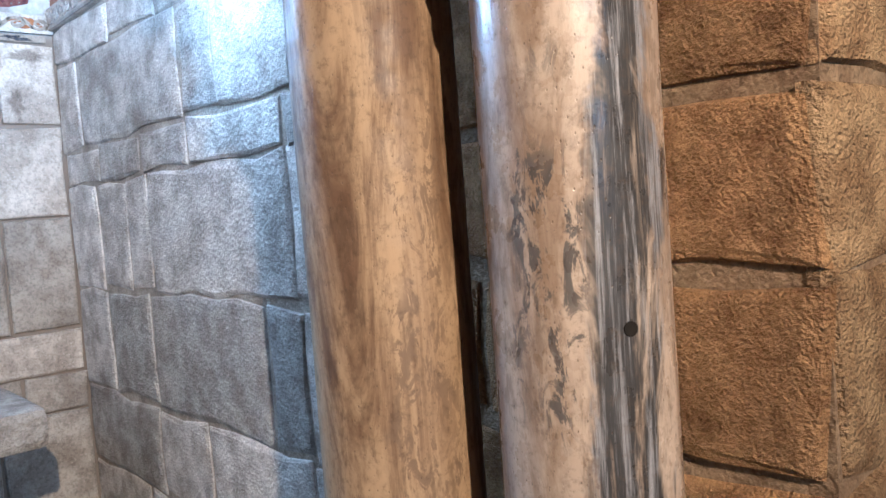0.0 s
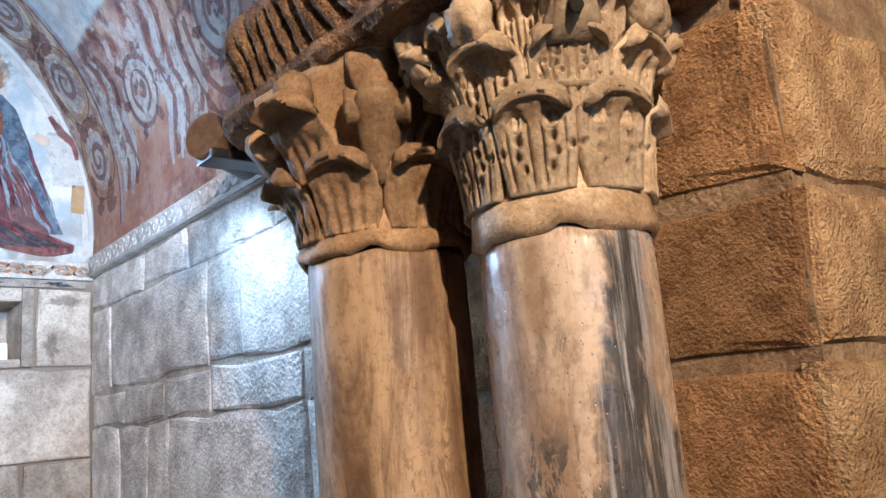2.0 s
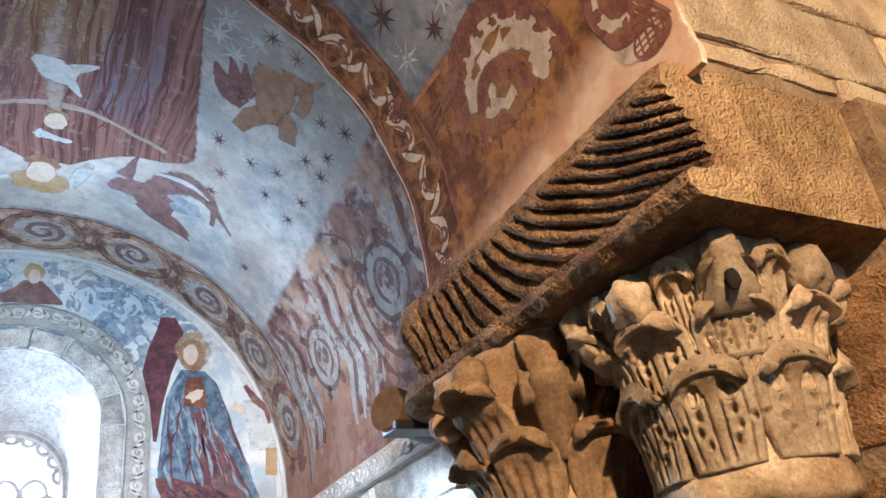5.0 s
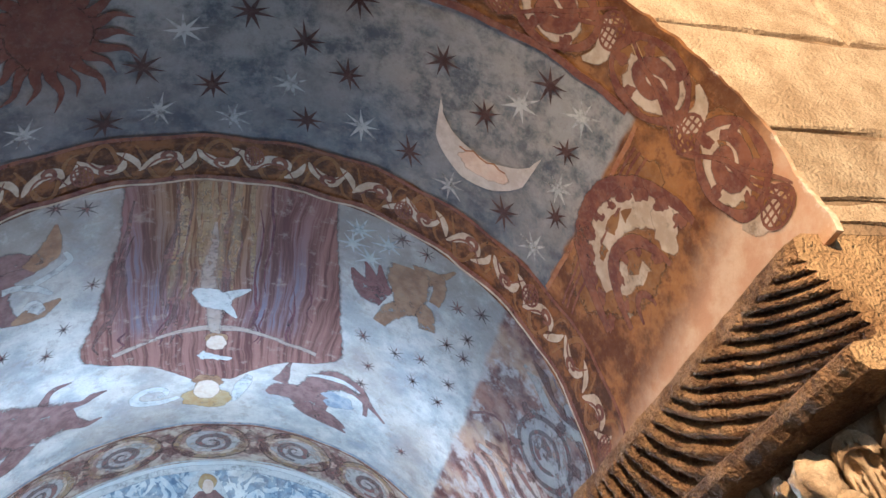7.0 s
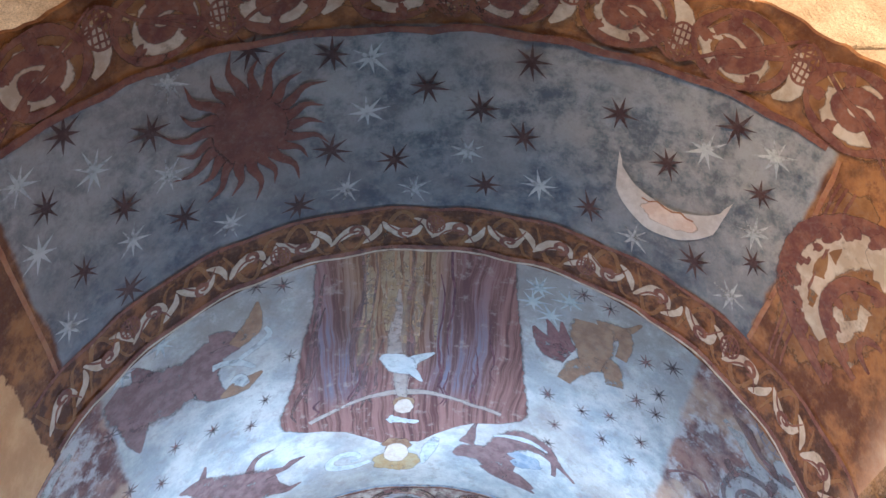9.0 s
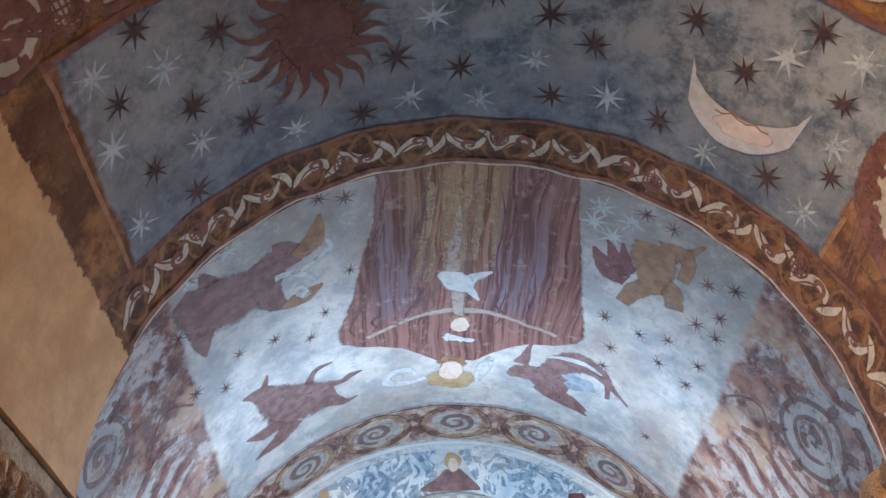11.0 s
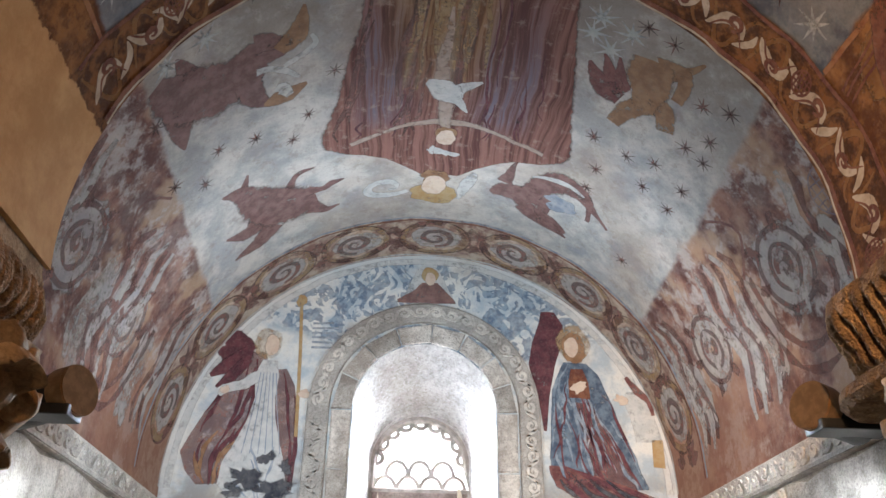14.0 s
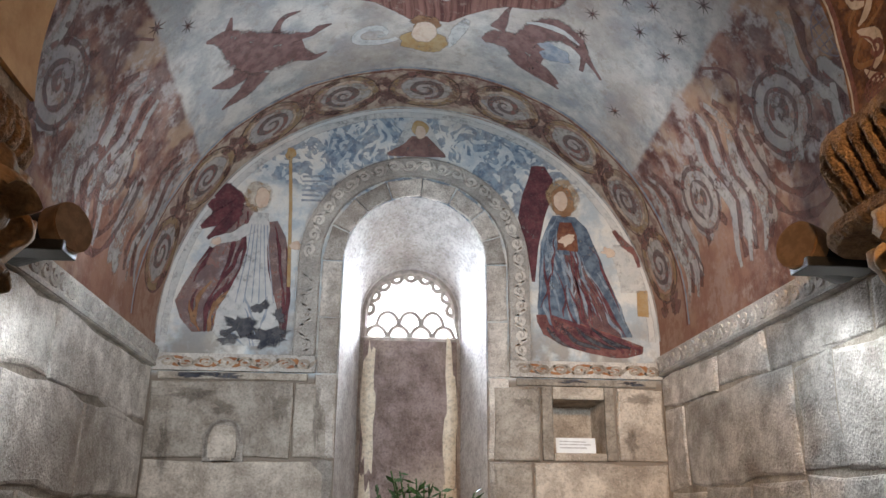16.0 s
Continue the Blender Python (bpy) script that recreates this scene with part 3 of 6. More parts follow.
# ---- imposts ----
def impost(s, top, shift=0.0, tall=1.0, cut=0.011, bulge=0.0):
    prof = [(1.30, 0.0), (0.835, 0.0), (0.812, -0.012), (0.805, -0.045)]
    n = 34
    cham = [(0.805 + 0.062 * i / n, -0.045 - 0.135 * i / n) for i in range(1, n + 1)]
    low = [(0.862, -0.190), (0.845, -0.200), (0.815, -0.203), (0.797, -0.215), (0.797, -0.235), (0.815, -0.250), (0.86, -0.252), (1.30, -0.252)]
    line = [(x + (shift if x < 1.2 else 0), z * tall) for x, z in prof + cham + low]
    ys = [0.583 + (1.655 - 0.583) * i / 260 for i in range(261)]
    vs, fs = [], []
    m = len(line)
    for y in ys:
        q = (y - 0.583) / 1.07
        for k, (x, z) in enumerate(line):
            d = noise.noise(Vector((x * 9, y * 9, z * 9 + s))) * 0.011 + noise.noise(Vector((x * 28, y * 28, z * 28 + s))) * 0.004 + noise.noise(Vector((x * 70, y * 70, z * 70 + s))) * 0.0025
            if 3 <= k < 3 + n + 1:
                w = (k - 3) / n
                lean = 0.24 * max(0.0, 1 - q) ** 2.2 + 0.02 + 0.03 * math.sin(q * 7)
                ph = (y + lean * w * 1.2 + 0.006 * noise.noise(Vector((y * 7, w * 2, s)))) / 0.044
                d += bulge * math.sin(math.pi * w) ** 0.8 + cut * (abs(math.sin(math.pi * ph)) ** 0.7 - 0.6) * min(1, 6 * min(w, 1 - w) + 0.15)
            if k > 0 and k < m - 1:
                x, z = x - d, z - d * 0.4
            x0 = x
            if y < 0.60:
                x0 = x + (0.60 - y) * 0.35 * (1 if k not in (0, m - 1) else 0)
            if q > 0.86 and 0 < k < m - 1:
                x0 += 0.075 * ((q - 0.86) / 0.14) ** 2
            vs.append((s * x0, y, top + z))
    for i in range(len(ys) - 1):
        for k in range(m):
            k2 = (k + 1) % m
            fs.append((i * m + k, i * m + k2, (i + 1) * m + k2, (i + 1) * m + k))
    fs.append(tuple(range(m)))
    fs.append(tuple((len(ys) - 1) * m + k for k in range(m)))
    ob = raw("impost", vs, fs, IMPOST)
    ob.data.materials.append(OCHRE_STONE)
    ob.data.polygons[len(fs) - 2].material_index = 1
    bm = bmesh.new()
    bm.from_mesh(ob.data)
    bmesh.ops.recalc_face_normals(bm, faces=bm.faces[:])
    bm.to_mesh(ob.data)
    bm.free()
    return tagged(ob, "dark weathered stone impost carved with slanting rope-like flutes", "impost", "imposts", "structure")


impost(1, 2.602, 0.0, 1.0, 0.021)
impost(-1, 2.602, 0.085, 1.0, 0.007, 0.045)


# ---- columns ----
def column(x, y, r, top, mat, label, seed):
    base = tagged(new("column"), label, "column", "chancel columns")
    base.location = (x, y, 0)
    vs, fs, na, nz = [], [], 56, 70
    for j in range(nz + 1):
        z = 0.22 + (top - 0.22) * j / nz
        for i in range(na):
            a = 2 * math.pi * i / na
            n = noise.noise(Vector((math.cos(a) * 1.3, math.sin(a) * 1.3, z * 1.7 + seed)))
            n2 = noise.noise(Vector((math.cos(a) * 5, math.sin(a) * 5, z * 5 + seed)))
            rr = r * (1 + 0.012 * n) + 0.0014 * n2 - 0.004 * max(0, (z - top + 0.03) / 0.03) * (0.5 + n2)
            zz = z + (0.018 * noise.noise(Vector((math.cos(a) * 2, math.sin(a) * 2, seed))) if j == nz else 0)
            vs.append((rr * math.cos(a), rr * math.sin(a), zz))
    for j in range(nz):
        for i in range(na):
            k = (i + 1) % na
            fs.append((j * na + i, j * na + k, (j + 1) * na + k, (j + 1) * na + i))
    fs.append(tuple(nz * na + i for i in range(na)))
    raw("shaft", vs, fs, mat, base, smooth=True)
    bm = bmesh.new()
    prev = None
    for z, rr in ((0, 1.5), (0.07, 1.5), (0.075, 1.38), (0.10, 1.46), (0.13, 1.38), (0.14, 1.2), (0.17, 1.18), (0.19, 1.26), (0.215, 1.2), (0.222, 0.9)):
        ring = [bm.verts.new((r * rr * math.cos(2 * math.pi * i / 40), r * rr * math.sin(2 * math.pi * i / 40), z)) for i in range(40)]
        if prev:
            for i in range(40):
                bm.faces.new((prev[i], prev[(i + 1) % 40], ring[(i + 1) % 40], ring[i]))
        prev = ring
    part("base", bm, BUFF, base, "moulded stone base", True)
    return base


FRONT, REAR = (1.06, 0.85, 0.141), (0.99, 1.245, 0.153)
front_column = column(*FRONT, 1.965, COLUMN_FRONT, "polished pinkish marble column with black streaks", 1.3)
# near-black disc laid on the shaft for the shade inside a drilled hole
PIT_SHADE = plain("pit_shade", (0.012, 0.009, 0.007), 0.95)
bm = bmesh.new()
bmesh.ops.create_cone(bm, cap_ends=True, segments=20, radius1=0.012, radius2=0.011, depth=0.012, matrix=Matrix.Translation((-0.053, -0.126, 1.405)) @ Vector((-0.388, -0.922, 0)).to_track_quat("Z", "Y").to_matrix().to_4x4())
part("hole_shade", bm, PIT_SHADE, front_column, "dark plug standing for the shade in a drilled hole")
column(*REAR, 2.005, COLUMN_REAR, "tan veined marble column with dull worn surface", 4.1)
column(-1.06, 0.85, 0.141, 1.965, COLUMN_REAR, "tan marble column beside the north jamb", 7.7)
column(-0.99, 1.245, 0.153, 2.005, COLUMN_REAR, "tan veined marble column nearer the chapel", 9.2)


# ---- capitals ----
def ease(x):
    x = max(0.0, min(1.0, x))
    return x * x * (3 - 2 * x)


def leaf_mesh(width, height, curl, seed, cut=True, nu=40, nv=52):
    """An upright acanthus leaf under a thick overhanging lip, cut with flutes, deep eyes and drilled holes. Faces -y."""
    vs, fs = [], []
    bend, rho = 0.68, max(0.020, curl * 0.60)
    for side in (0, 1):
        for j in range(nv + 1):
            v = j / nv
            s1 = min(v, bend) / bend
            out, z, ny, nz = 0.004 + curl * 0.45 * s1 ** 2.2, (height - rho) * s1, -1.0, 0.0
            if v > bend:
                phi = radians(122) * (v - bend) / (1 - bend)
                out += rho * (1 - math.cos(phi))
                z += rho * math.sin(phi)
                ny, nz = -math.cos(phi), math.sin(phi)
            tip = max(0, (v - bend) / (1 - bend))
            for i in range(nu + 1):
                u = i / nu * 2 - 1
                w = width * (0.84 + 0.22 * math.sin(min(v, 0.75) * 2.3)) * (1 - 0.30 * tip ** 2.5)
                x = u * w / 2
                t = 0.009 * (1 - abs(u) ** 4) + 0.003
                if v > bend:
                    t = (0.014 + 0.009 * math.sin(math.pi * tip)) * math.sqrt(max(0.0, 1 - tip ** 4)) * (1 - 0.35 * u * u)
                if side:
                    t = -0.024 if v <= bend else -0.016 * math.sqrt(max(0.0, 1 - tip ** 4))
                else:
                    g = 0.0
                    if cut:
                        for h in (-1, 1):
                            du = u - 0.44 * h
                            g = max(g, 0.009 * ease(1.6 - abs(u - 0.17 * h) / 0.050) * ease((0.62 - v) / 0.05) * ease(v / 0.12))
                            g = max(g, 0.008 * ease(1.6 - abs(u - 0.72 * h) / 0.050) * ease((0.60 - v) / 0.05) * ease(v / 0.12))
                            g = max(g, 0.022 * ease(1.7 - 1.25 * math.hypot(du / 0.22, (v - 0.60) / 0.085)))
                            for hu, hv, rr in ((0.44, 0.44, 0.10), (0.52, 0.31, 0.085), (0.36, 0.20, 0.085), (0.88, 0.36, 0.08)):
                                g = max(g, 0.016 * ease(1.7 - 1.25 * math.hypot((u - hu * h) / rr, (v - hv) / (rr * 0.42))))
                        t += 0.005 * ease(1 - abs(v - 0.70 - 0.03 * math.cos(u * 7.0)) / 0.07)
                    else:
                        g = 0.006 * (0.5 + 0.5 * math.cos(u * 15)) * ease((0.66 - v) / 0.15)
                    g += (0.0025 if cut else 0.006) * noise.noise(Vector((u * 3, v * 5, seed))) + 0.0016 * noise.noise(Vector((u * 11, v * 16, seed)))
                    t -= g
                vs.append((x, -out + ny * t, z + nz * t - 0.13 * height * ease((v - 0.55) / 0.35) * abs(u) ** 2.5))
    w = nu + 1
    o = (nv + 1) * w
    for j in range(nv):
        for i in range(nu):
            k = j * w + i
            fs.append((k, k + 1, k + w + 1, k + w))
            fs.append((o + k, o + k + w, o + k + w + 1, o + k + 1))
        for i in (0, nu):
            k = j * w + i
            fs.append((k, k + w, o + k + w, o + k))
    for i in range(nu):
        for j in (0, nv):
            k = j * w + i
            fs.append((k, k + 1, o + k + 1, o + k))
    me = bpy.data.meshes.new("leaf")
    me.from_pydata(vs, [], fs)
    bm = bmesh.new()
    bm.from_mesh(me)
    bmesh.ops.recalc_face_normals(bm, faces=bm.faces[:])
    bm.to_mesh(me)
    bm.free()
    me.shade_smooth()
    return me


def lumpy_ball(r, seed, squash=(1, 1, 1), ridges=0, n=22):
    bm = bmesh.new()
    bmesh.ops.create_uvsphere(bm, u_segments=n, v_segments=n // 2 + 3, radius=r)
    for v in bm.verts:
        d = 1 + 0.16 * noise.noise(v.co * (2.2 / r) + Vector((seed, 0, 0))) + 0.14 * noise.noise(v.co * (5 / r) + Vector((0, seed, 0)))
        if ridges:
            d += 0.10 * math.cos(ridges * math.atan2(v.co.x, v.co.z))
        v.co = Vector((v.co.x * squash[0], v.co.y * squash[1], v.co.z * squash[2])) * d
    return bm


def mesh_of(name, bm):
    me = bpy.data.meshes.new(name)
    bmesh.ops.recalc_face_normals(bm, faces=bm.faces[:])
    bm.to_mesh(me)
    bm.free()
    me.shade_smooth()
    return me


def sweep(rows, seed, ribs=0, n=20, rough=0.12):
    """A carved body swept through rows of (out, up, half width, half depth) in the plane x = 0, out along -y."""
    bm = bmesh.new()
    prev = None
    for q, (out, up, hw, hd) in enumerate(rows):
        ring = []
        for i in range(n):
            a = 2 * math.pi * i / n
            d = 1 + rough * noise.noise(Vector((math.cos(a) * 2, math.sin(a) * 2, q * 0.7 + seed))) + (0.07 * math.cos(ribs * a) if ribs else 0)
            ring.append(bm.verts.new((hw * d * math.cos(a), -out - hd * d * math.sin(a), up)))
        if prev:
            for i in range(n):
                bm.faces.new((prev[i], prev[(i + 1) % n], ring[(i + 1) % n], ring[i]))
        else:
            bm.faces.new(ring)
        prev = ring
    bm.faces.new(prev)
    return bm


def scroll_roll(radius, half, seed):
    """A corner volute: a waisted roll with bands round it and a spiral step on each end."""
    bm = bmesh.new()
    prev = None
    rows = [(-1.0, 0.16), (-0.94, 0.18), (-0.93, 0.50), (-0.99, 0.52), (-1.0, 0.95), (-0.93, 1.05)]
    rows += [(-0.85 + 1.7 * i / 16, 0.80 + 0.24 * abs(-1 + i / 8) ** 2 - 0.07 * (i % 2)) for i in range(17)]
    rows += [(-x, r) for x, r in reversed(rows[:6])]
    for x, r in rows:
        ring = []
        for i in range(24):
            a = 2 * math.pi * i / 24
            d = 1 + 0.10 * noise.noise(Vector((math.cos(a) * 1.6, math.sin(a) * 1.6, x * 2 + seed)))
            ring.append(bm.verts.new((x * half, radius * r * d * math.cos(a), radius * r * d * math.sin(a))))
        if prev:
            for i in range(24):
                bm.faces.new((prev[i], prev[(i + 1) % 24], ring[(i + 1) % 24], ring[i]))
        else:
            bm.faces.new(ring)
        prev = ring
    bm.faces.new(prev)
    return bm


def capital(x, y, z0, z1, r, mat, label, seed, rude=False):
    cap = tagged(new("capital"), label, "capital", "carved capitals")
    cap.matrix_world = pose(x, y, z0, 0, 0, 9 if x > 0 else -9)
    h = z1 - z0
    bm = bmesh.new()
    prev = None
    rows = ((0, 0.99, 0), (0.012, 1.05, 0), (0.03, 1.085, 0), (0.06, 1.095, 0), (0.09, 1.085, 0), (0.12, 1.075, 0), (0.15, 1.06, 0), (0.18, 1.03, 0), (0.35, 1.03, 0), (0.55, 1.07, 0.1), (0.72, 1.12, 0.25), (0.84, 1.20, 0.5), (0.92, 1.24, 0.7), (1.0, 1.26, 0.8))
    for q, rr, sq in rows:
        ring = []
        for i in range(72):
            a = 2 * math.pi * i / 72
            k = 1 / max(abs(math.cos(a)), abs(math.sin(a)))
            k = 1 + (min(k, 1.32) - 1) * sq
            n = (0.085 if q < 0.14 else 0.02) * noise.noise(Vector((math.cos(a) * 2.6, math.sin(a) * 2.6, q * 5 + seed))) + 0.022 * (q < 0.14) * noise.noise(Vector((math.cos(a) * 9, math.sin(a) * 9, q * 9 + seed)))
            ring.append(bm.verts.new((r * (rr + n) * k * math.cos(a), r * (rr + n) * k * math.sin(a), h * q + 1.4 * n * r * (q < 0.14))))
        if prev:
            for i in range(72):
                bm.faces.new((prev[i], prev[(i + 1) % 72], ring[(i + 1) % 72], ring[i]))
        prev = ring
    bm.faces.new(prev)
    part("bell", bm, mat, cap, "", True)

    def lay(me, ang, rad, z, nm="leaf", tilt=0.0, k=1.0, of=mat):
        ob = new(nm, me)
        if not me.materials:
            me.materials.append(of)
        ob.parent = cap
        ob.matrix_local = Matrix.Rotation(radians(ang), 4, "Z") @ Matrix.Translation((0, -rad, z)) @ Matrix.Rotation(radians(tilt), 4, "X") @ Matrix.Scale(k, 4)

    if rude:
        low, up = leaf_mesh(r * 0.80, h * 0.36, 0.055, seed, False, 24, 30), leaf_mesh(r * 0.86, h * 0.44, 0.085, seed + 5, False, 24, 30)
        roll = mesh_of("volute", scroll_roll(0.034, 0.058, seed))
        stalk = mesh_of("stalk", sweep([(0.0, 0.0, 0.030, 0.030), (0.004, 0.05, 0.034, 0.034), (0.030, 0.10, 0.040, 0.036), (0.062, 0.14, 0.044, 0.030), (0.075, 0.165, 0.03, 0.015)], seed, 5))
        crown = mesh_of("crown", sweep([(-0.03, -0.03, 0.034, 0.024), (-0.005, 0.01, 0.040, 0.028), (0.004, 0.045, 0.046, 0.030), (0.010, 0.060, 0.050, 0.034), (0.010, 0.085, 0.046, 0.032), (-0.005, 0.098, 0.034, 0.024)], seed + 4, 7, 28, 0.3))
        for i in range(8):
            lay(low, i * 45 + 22.5, r * 1.00, h * 0.11)
            if i % 2 == 0:
                lay(up, i * 45, r * 1.04, h * 0.36)
        for i in range(4):
            lay(stalk, 45 + 90 * i, r * 1.02, h * 0.34, "stalk", 6)
            lay(roll, 45 + 90 * i, r * 1.40, h * 0.70, "volute")
            lay(crown, 45 + 90 * i, r * 1.30, h * 0.74, "crown")
    else:
        low, up = leaf_mesh(r * 0.84, h * 0.37, 0.036, seed), leaf_mesh(r * 0.86, h * 0.37, 0.044, seed + 5)
        side = leaf_mesh(r * 0.46, h * 0.34, 0.012, seed + 9, True, 26, 34)
        tongue = leaf_mesh(0.088, h * 0.30, 0.082, seed + 3, True)
        crown = mesh_of("crown", sweep([(-0.03, -0.02, 0.040, 0.022), (-0.004, 0.008, 0.036, 0.024), (0.010, 0.035, 0.033, 0.026), (0.018, 0.060, 0.030, 0.026), (0.020, 0.080, 0.029, 0.026), (0.014, 0.100, 0.023, 0.021), (0.0, 0.116, 0.012, 0.012)], seed, 6, 30, 0.3))
        # near-black lump for the shade in the hollow under the crown
        eye = mesh_of("drilled_eye", lumpy_ball(0.014, seed, (0.8, 0.5, 1.3)))
        for i in range(8):
            lay(low, i * 45 + 22.5, r * 1.01, h * 0.15)
            lay(up, i * 45, r * 1.03, h * 0.39)
            lay(side, i * 45 + 22.5, r * 1.10, h * 0.60, "caulicole", 10)
        for i in range(4):
            lay(tongue, 45 + 90 * i, r * 1.16, h * 0.535, "volute", -16)
            lay(crown, 45 + 90 * i, r * 1.47, h * 0.745, "crown")
            lay(eye, 45 + 90 * i, r * 1.47 + 0.030, h * 0.785, "drilled_eye", 0, 1.0, PIT_SHADE)
    flower = mesh_of("rosette", lumpy_ball(0.040, seed, (1.05, 0.85, 1.05), 0 if rude else 5, 30))
    for i in range(4):
        lay(flower, 90 * i, r * 1.40, h * 0.86, "rosette")
    return cap


capital(FRONT[0], FRONT[1], 1.955, 2.352, FRONT[2], CAP, "cream marble capital carved with drilled acanthus leaves", 2)
capital(REAR[0], REAR[1], 1.998, 2.352, REAR[2], CAP_DARK, "worn brown marble capital with blunt curled leaves", 11, True)
capital(-1.06, 0.85, 1.955, 2.352, 0.141, CAP_DARK, "worn brown capital over the north front column", 17)
capital(-0.99, 1.245, 1.998, 2.352, 0.153, CAP_DARK, "worn brown capital with blunt curled leaves", 23, True)


# ---- small spot lamps behind the capitals ----
def spot_lamp(s, z):
    body = tagged(new("spot_lamp"), "black spot lamp with a round bronze hood behind the capital", "spot lamp", "spot lamps")
    body.matrix_world = pose(s * 0.905, 1.84, z)
    turn = Vector((-s * 0.80, -0.35, 0.12)).to_track_quat("Z", "Y").to_matrix().to_4x4()

    def tube(nm, r, d, mat, label, off, bev):
        bm = bmesh.new()
        bmesh.ops.create_cone(bm, cap_ends=True, segments=40, radius1=r, radius2=r, depth=d, matrix=turn @ Matrix.Translation((0, 0, off)))
        bmesh.ops.bevel(bm, geom=[e for e in bm.edges if e.calc_face_angle(0) > 1.0], offset=bev, segments=2, affect="EDGES")
        part(nm, bm, mat, body, label)

    tube("hood", 0.062, 0.05, METAL_TAN, "round bronze hood", 0.0, 0.003)
    tube("housing", 0.056, 0.13, METAL_DARK, "black housing", -0.09, 0.004)
    part("tray", box(min(-s * 0.02, s * 0.17), max(-s * 0.02, s * 0.17), -0.05, 0.04, -0.066, -0.04, 0.004), METAL_DARK, body)
    part("bracket", box(min(s * 0.17, s * 0.26), max(s * 0.17, s * 0.26), -0.02, 0.01, -0.06, -0.045, 0.003), METAL_DARK, body)


spot_lamp(1, 2.445)
spot_lamp(-1, 2.425)

# ---- facing blocks ----
def courses(parent, at, zs, rows, mats, seed, proud=0.0, rough=0.010, worn_edge=0.0):
    """Courses of squared stones; rows gives the joints of each course."""
    rnd = random.Random(seed)
    for v0, v1, us in zip(zs, zs[1:], rows):
        for u0, u1 in zip(us, us[1:]):
            block("stone_block", u0, u1, v0, v1, at, rnd.choice(mats), parent, rnd, proud + rnd.uniform(0.006, 0.010 if mats[0] is PALE else 0.018), rnd.uniform(0.003, 0.007) + (0.006 if mats[0] is BROWN else 0), 0.03, rough, worn_edge)


courses(wall_r, lambda u, v, d: (1.158 - d, u, v), [0, 0.32, 0.63, 0.95, 1.36, 1.77, 1.915, 2.265, 2.412],
        [(1.5, 2.1, 2.7, 3.2, 3.6), (1.5, 1.9, 2.45, 3.0, 3.6), (1.5, 1.83, 2.45, 2.85, 3.6), (1.5, 1.83, 2.03, 2.83, 3.25, 3.6), (1.5, 1.85, 2.78, 2.97, 3.27, 3.6),
         (1.5, 1.85, 2.42, 2.81, 3.2, 3.6), (1.5, 1.79, 2.2, 2.43, 3.36, 3.6), (1.5, 1.98, 2.585, 2.985, 3.6)], [PALE], 5, 0.002, 0.014, 0.004)
courses(wall_l, lambda u, v, d: (-1.158 + d, u, v), [0, 0.35, 0.7, 1.05, 1.45, 1.85, 2.175, 2.412],
        [(1.5, 2.3, 3.0, 3.6), (1.5, 2.0, 2.8, 3.6), (1.5, 2.4, 3.1, 3.6), (1.5, 2.1, 2.9, 3.6), (1.5, 2.4, 3.2, 3.6), (1.5, 2.2, 2.85, 3.6), (1.5, 2.05, 2.49, 3.6)], [PALE], 6, 0.002, 0.014, 0.003)
GREYBUFF = stone("grey_buff_granite", (0.36, 0.31, 0.26), (0.60, 0.54, 0.47), 85, 0.006, 0.9, (0.20, 0.16, 0.13), 0.6)
on_end = lambda u, v, d: (u, 3.598 - d, v)
courses(end_wall, on_end, [0, 0.42, 0.85, 1.19, 1.655, 2.028, 2.362], [(-1.15, -0.7, -0.345), (-1.15, -0.8, -0.345), (-1.15, -0.6, -0.345), (-1.15, -0.75, -0.345), (-1.15, -0.36), (-1.15, -0.52, -0.36)], [GREYBUFF], 7, 0.004, 0.006)
courses(end_wall, on_end, [0, 0.42, 0.85, 1.01, 1.19, 1.655, 2.028], [(0.345, 0.7, 1.15), (0.345, 0.8, 1.15), (0.345, 0.9, 1.15), (0.345, 0.72, 1.15), (0.345, 0.88, 1.15), (0.36, 0.54, 1.15)], [GREYBUFF], 8, 0.004, 0.006)
courses(end_wall, on_end, [2.028, 2.362], [(0.36, 0.575)], [GREYBUFF], 9, 0.004, 0.005)
courses(end_wall, on_end, [2.028, 2.362], [(0.925, 1.15)], [GREYBUFF], 10, 0.004, 0.005)
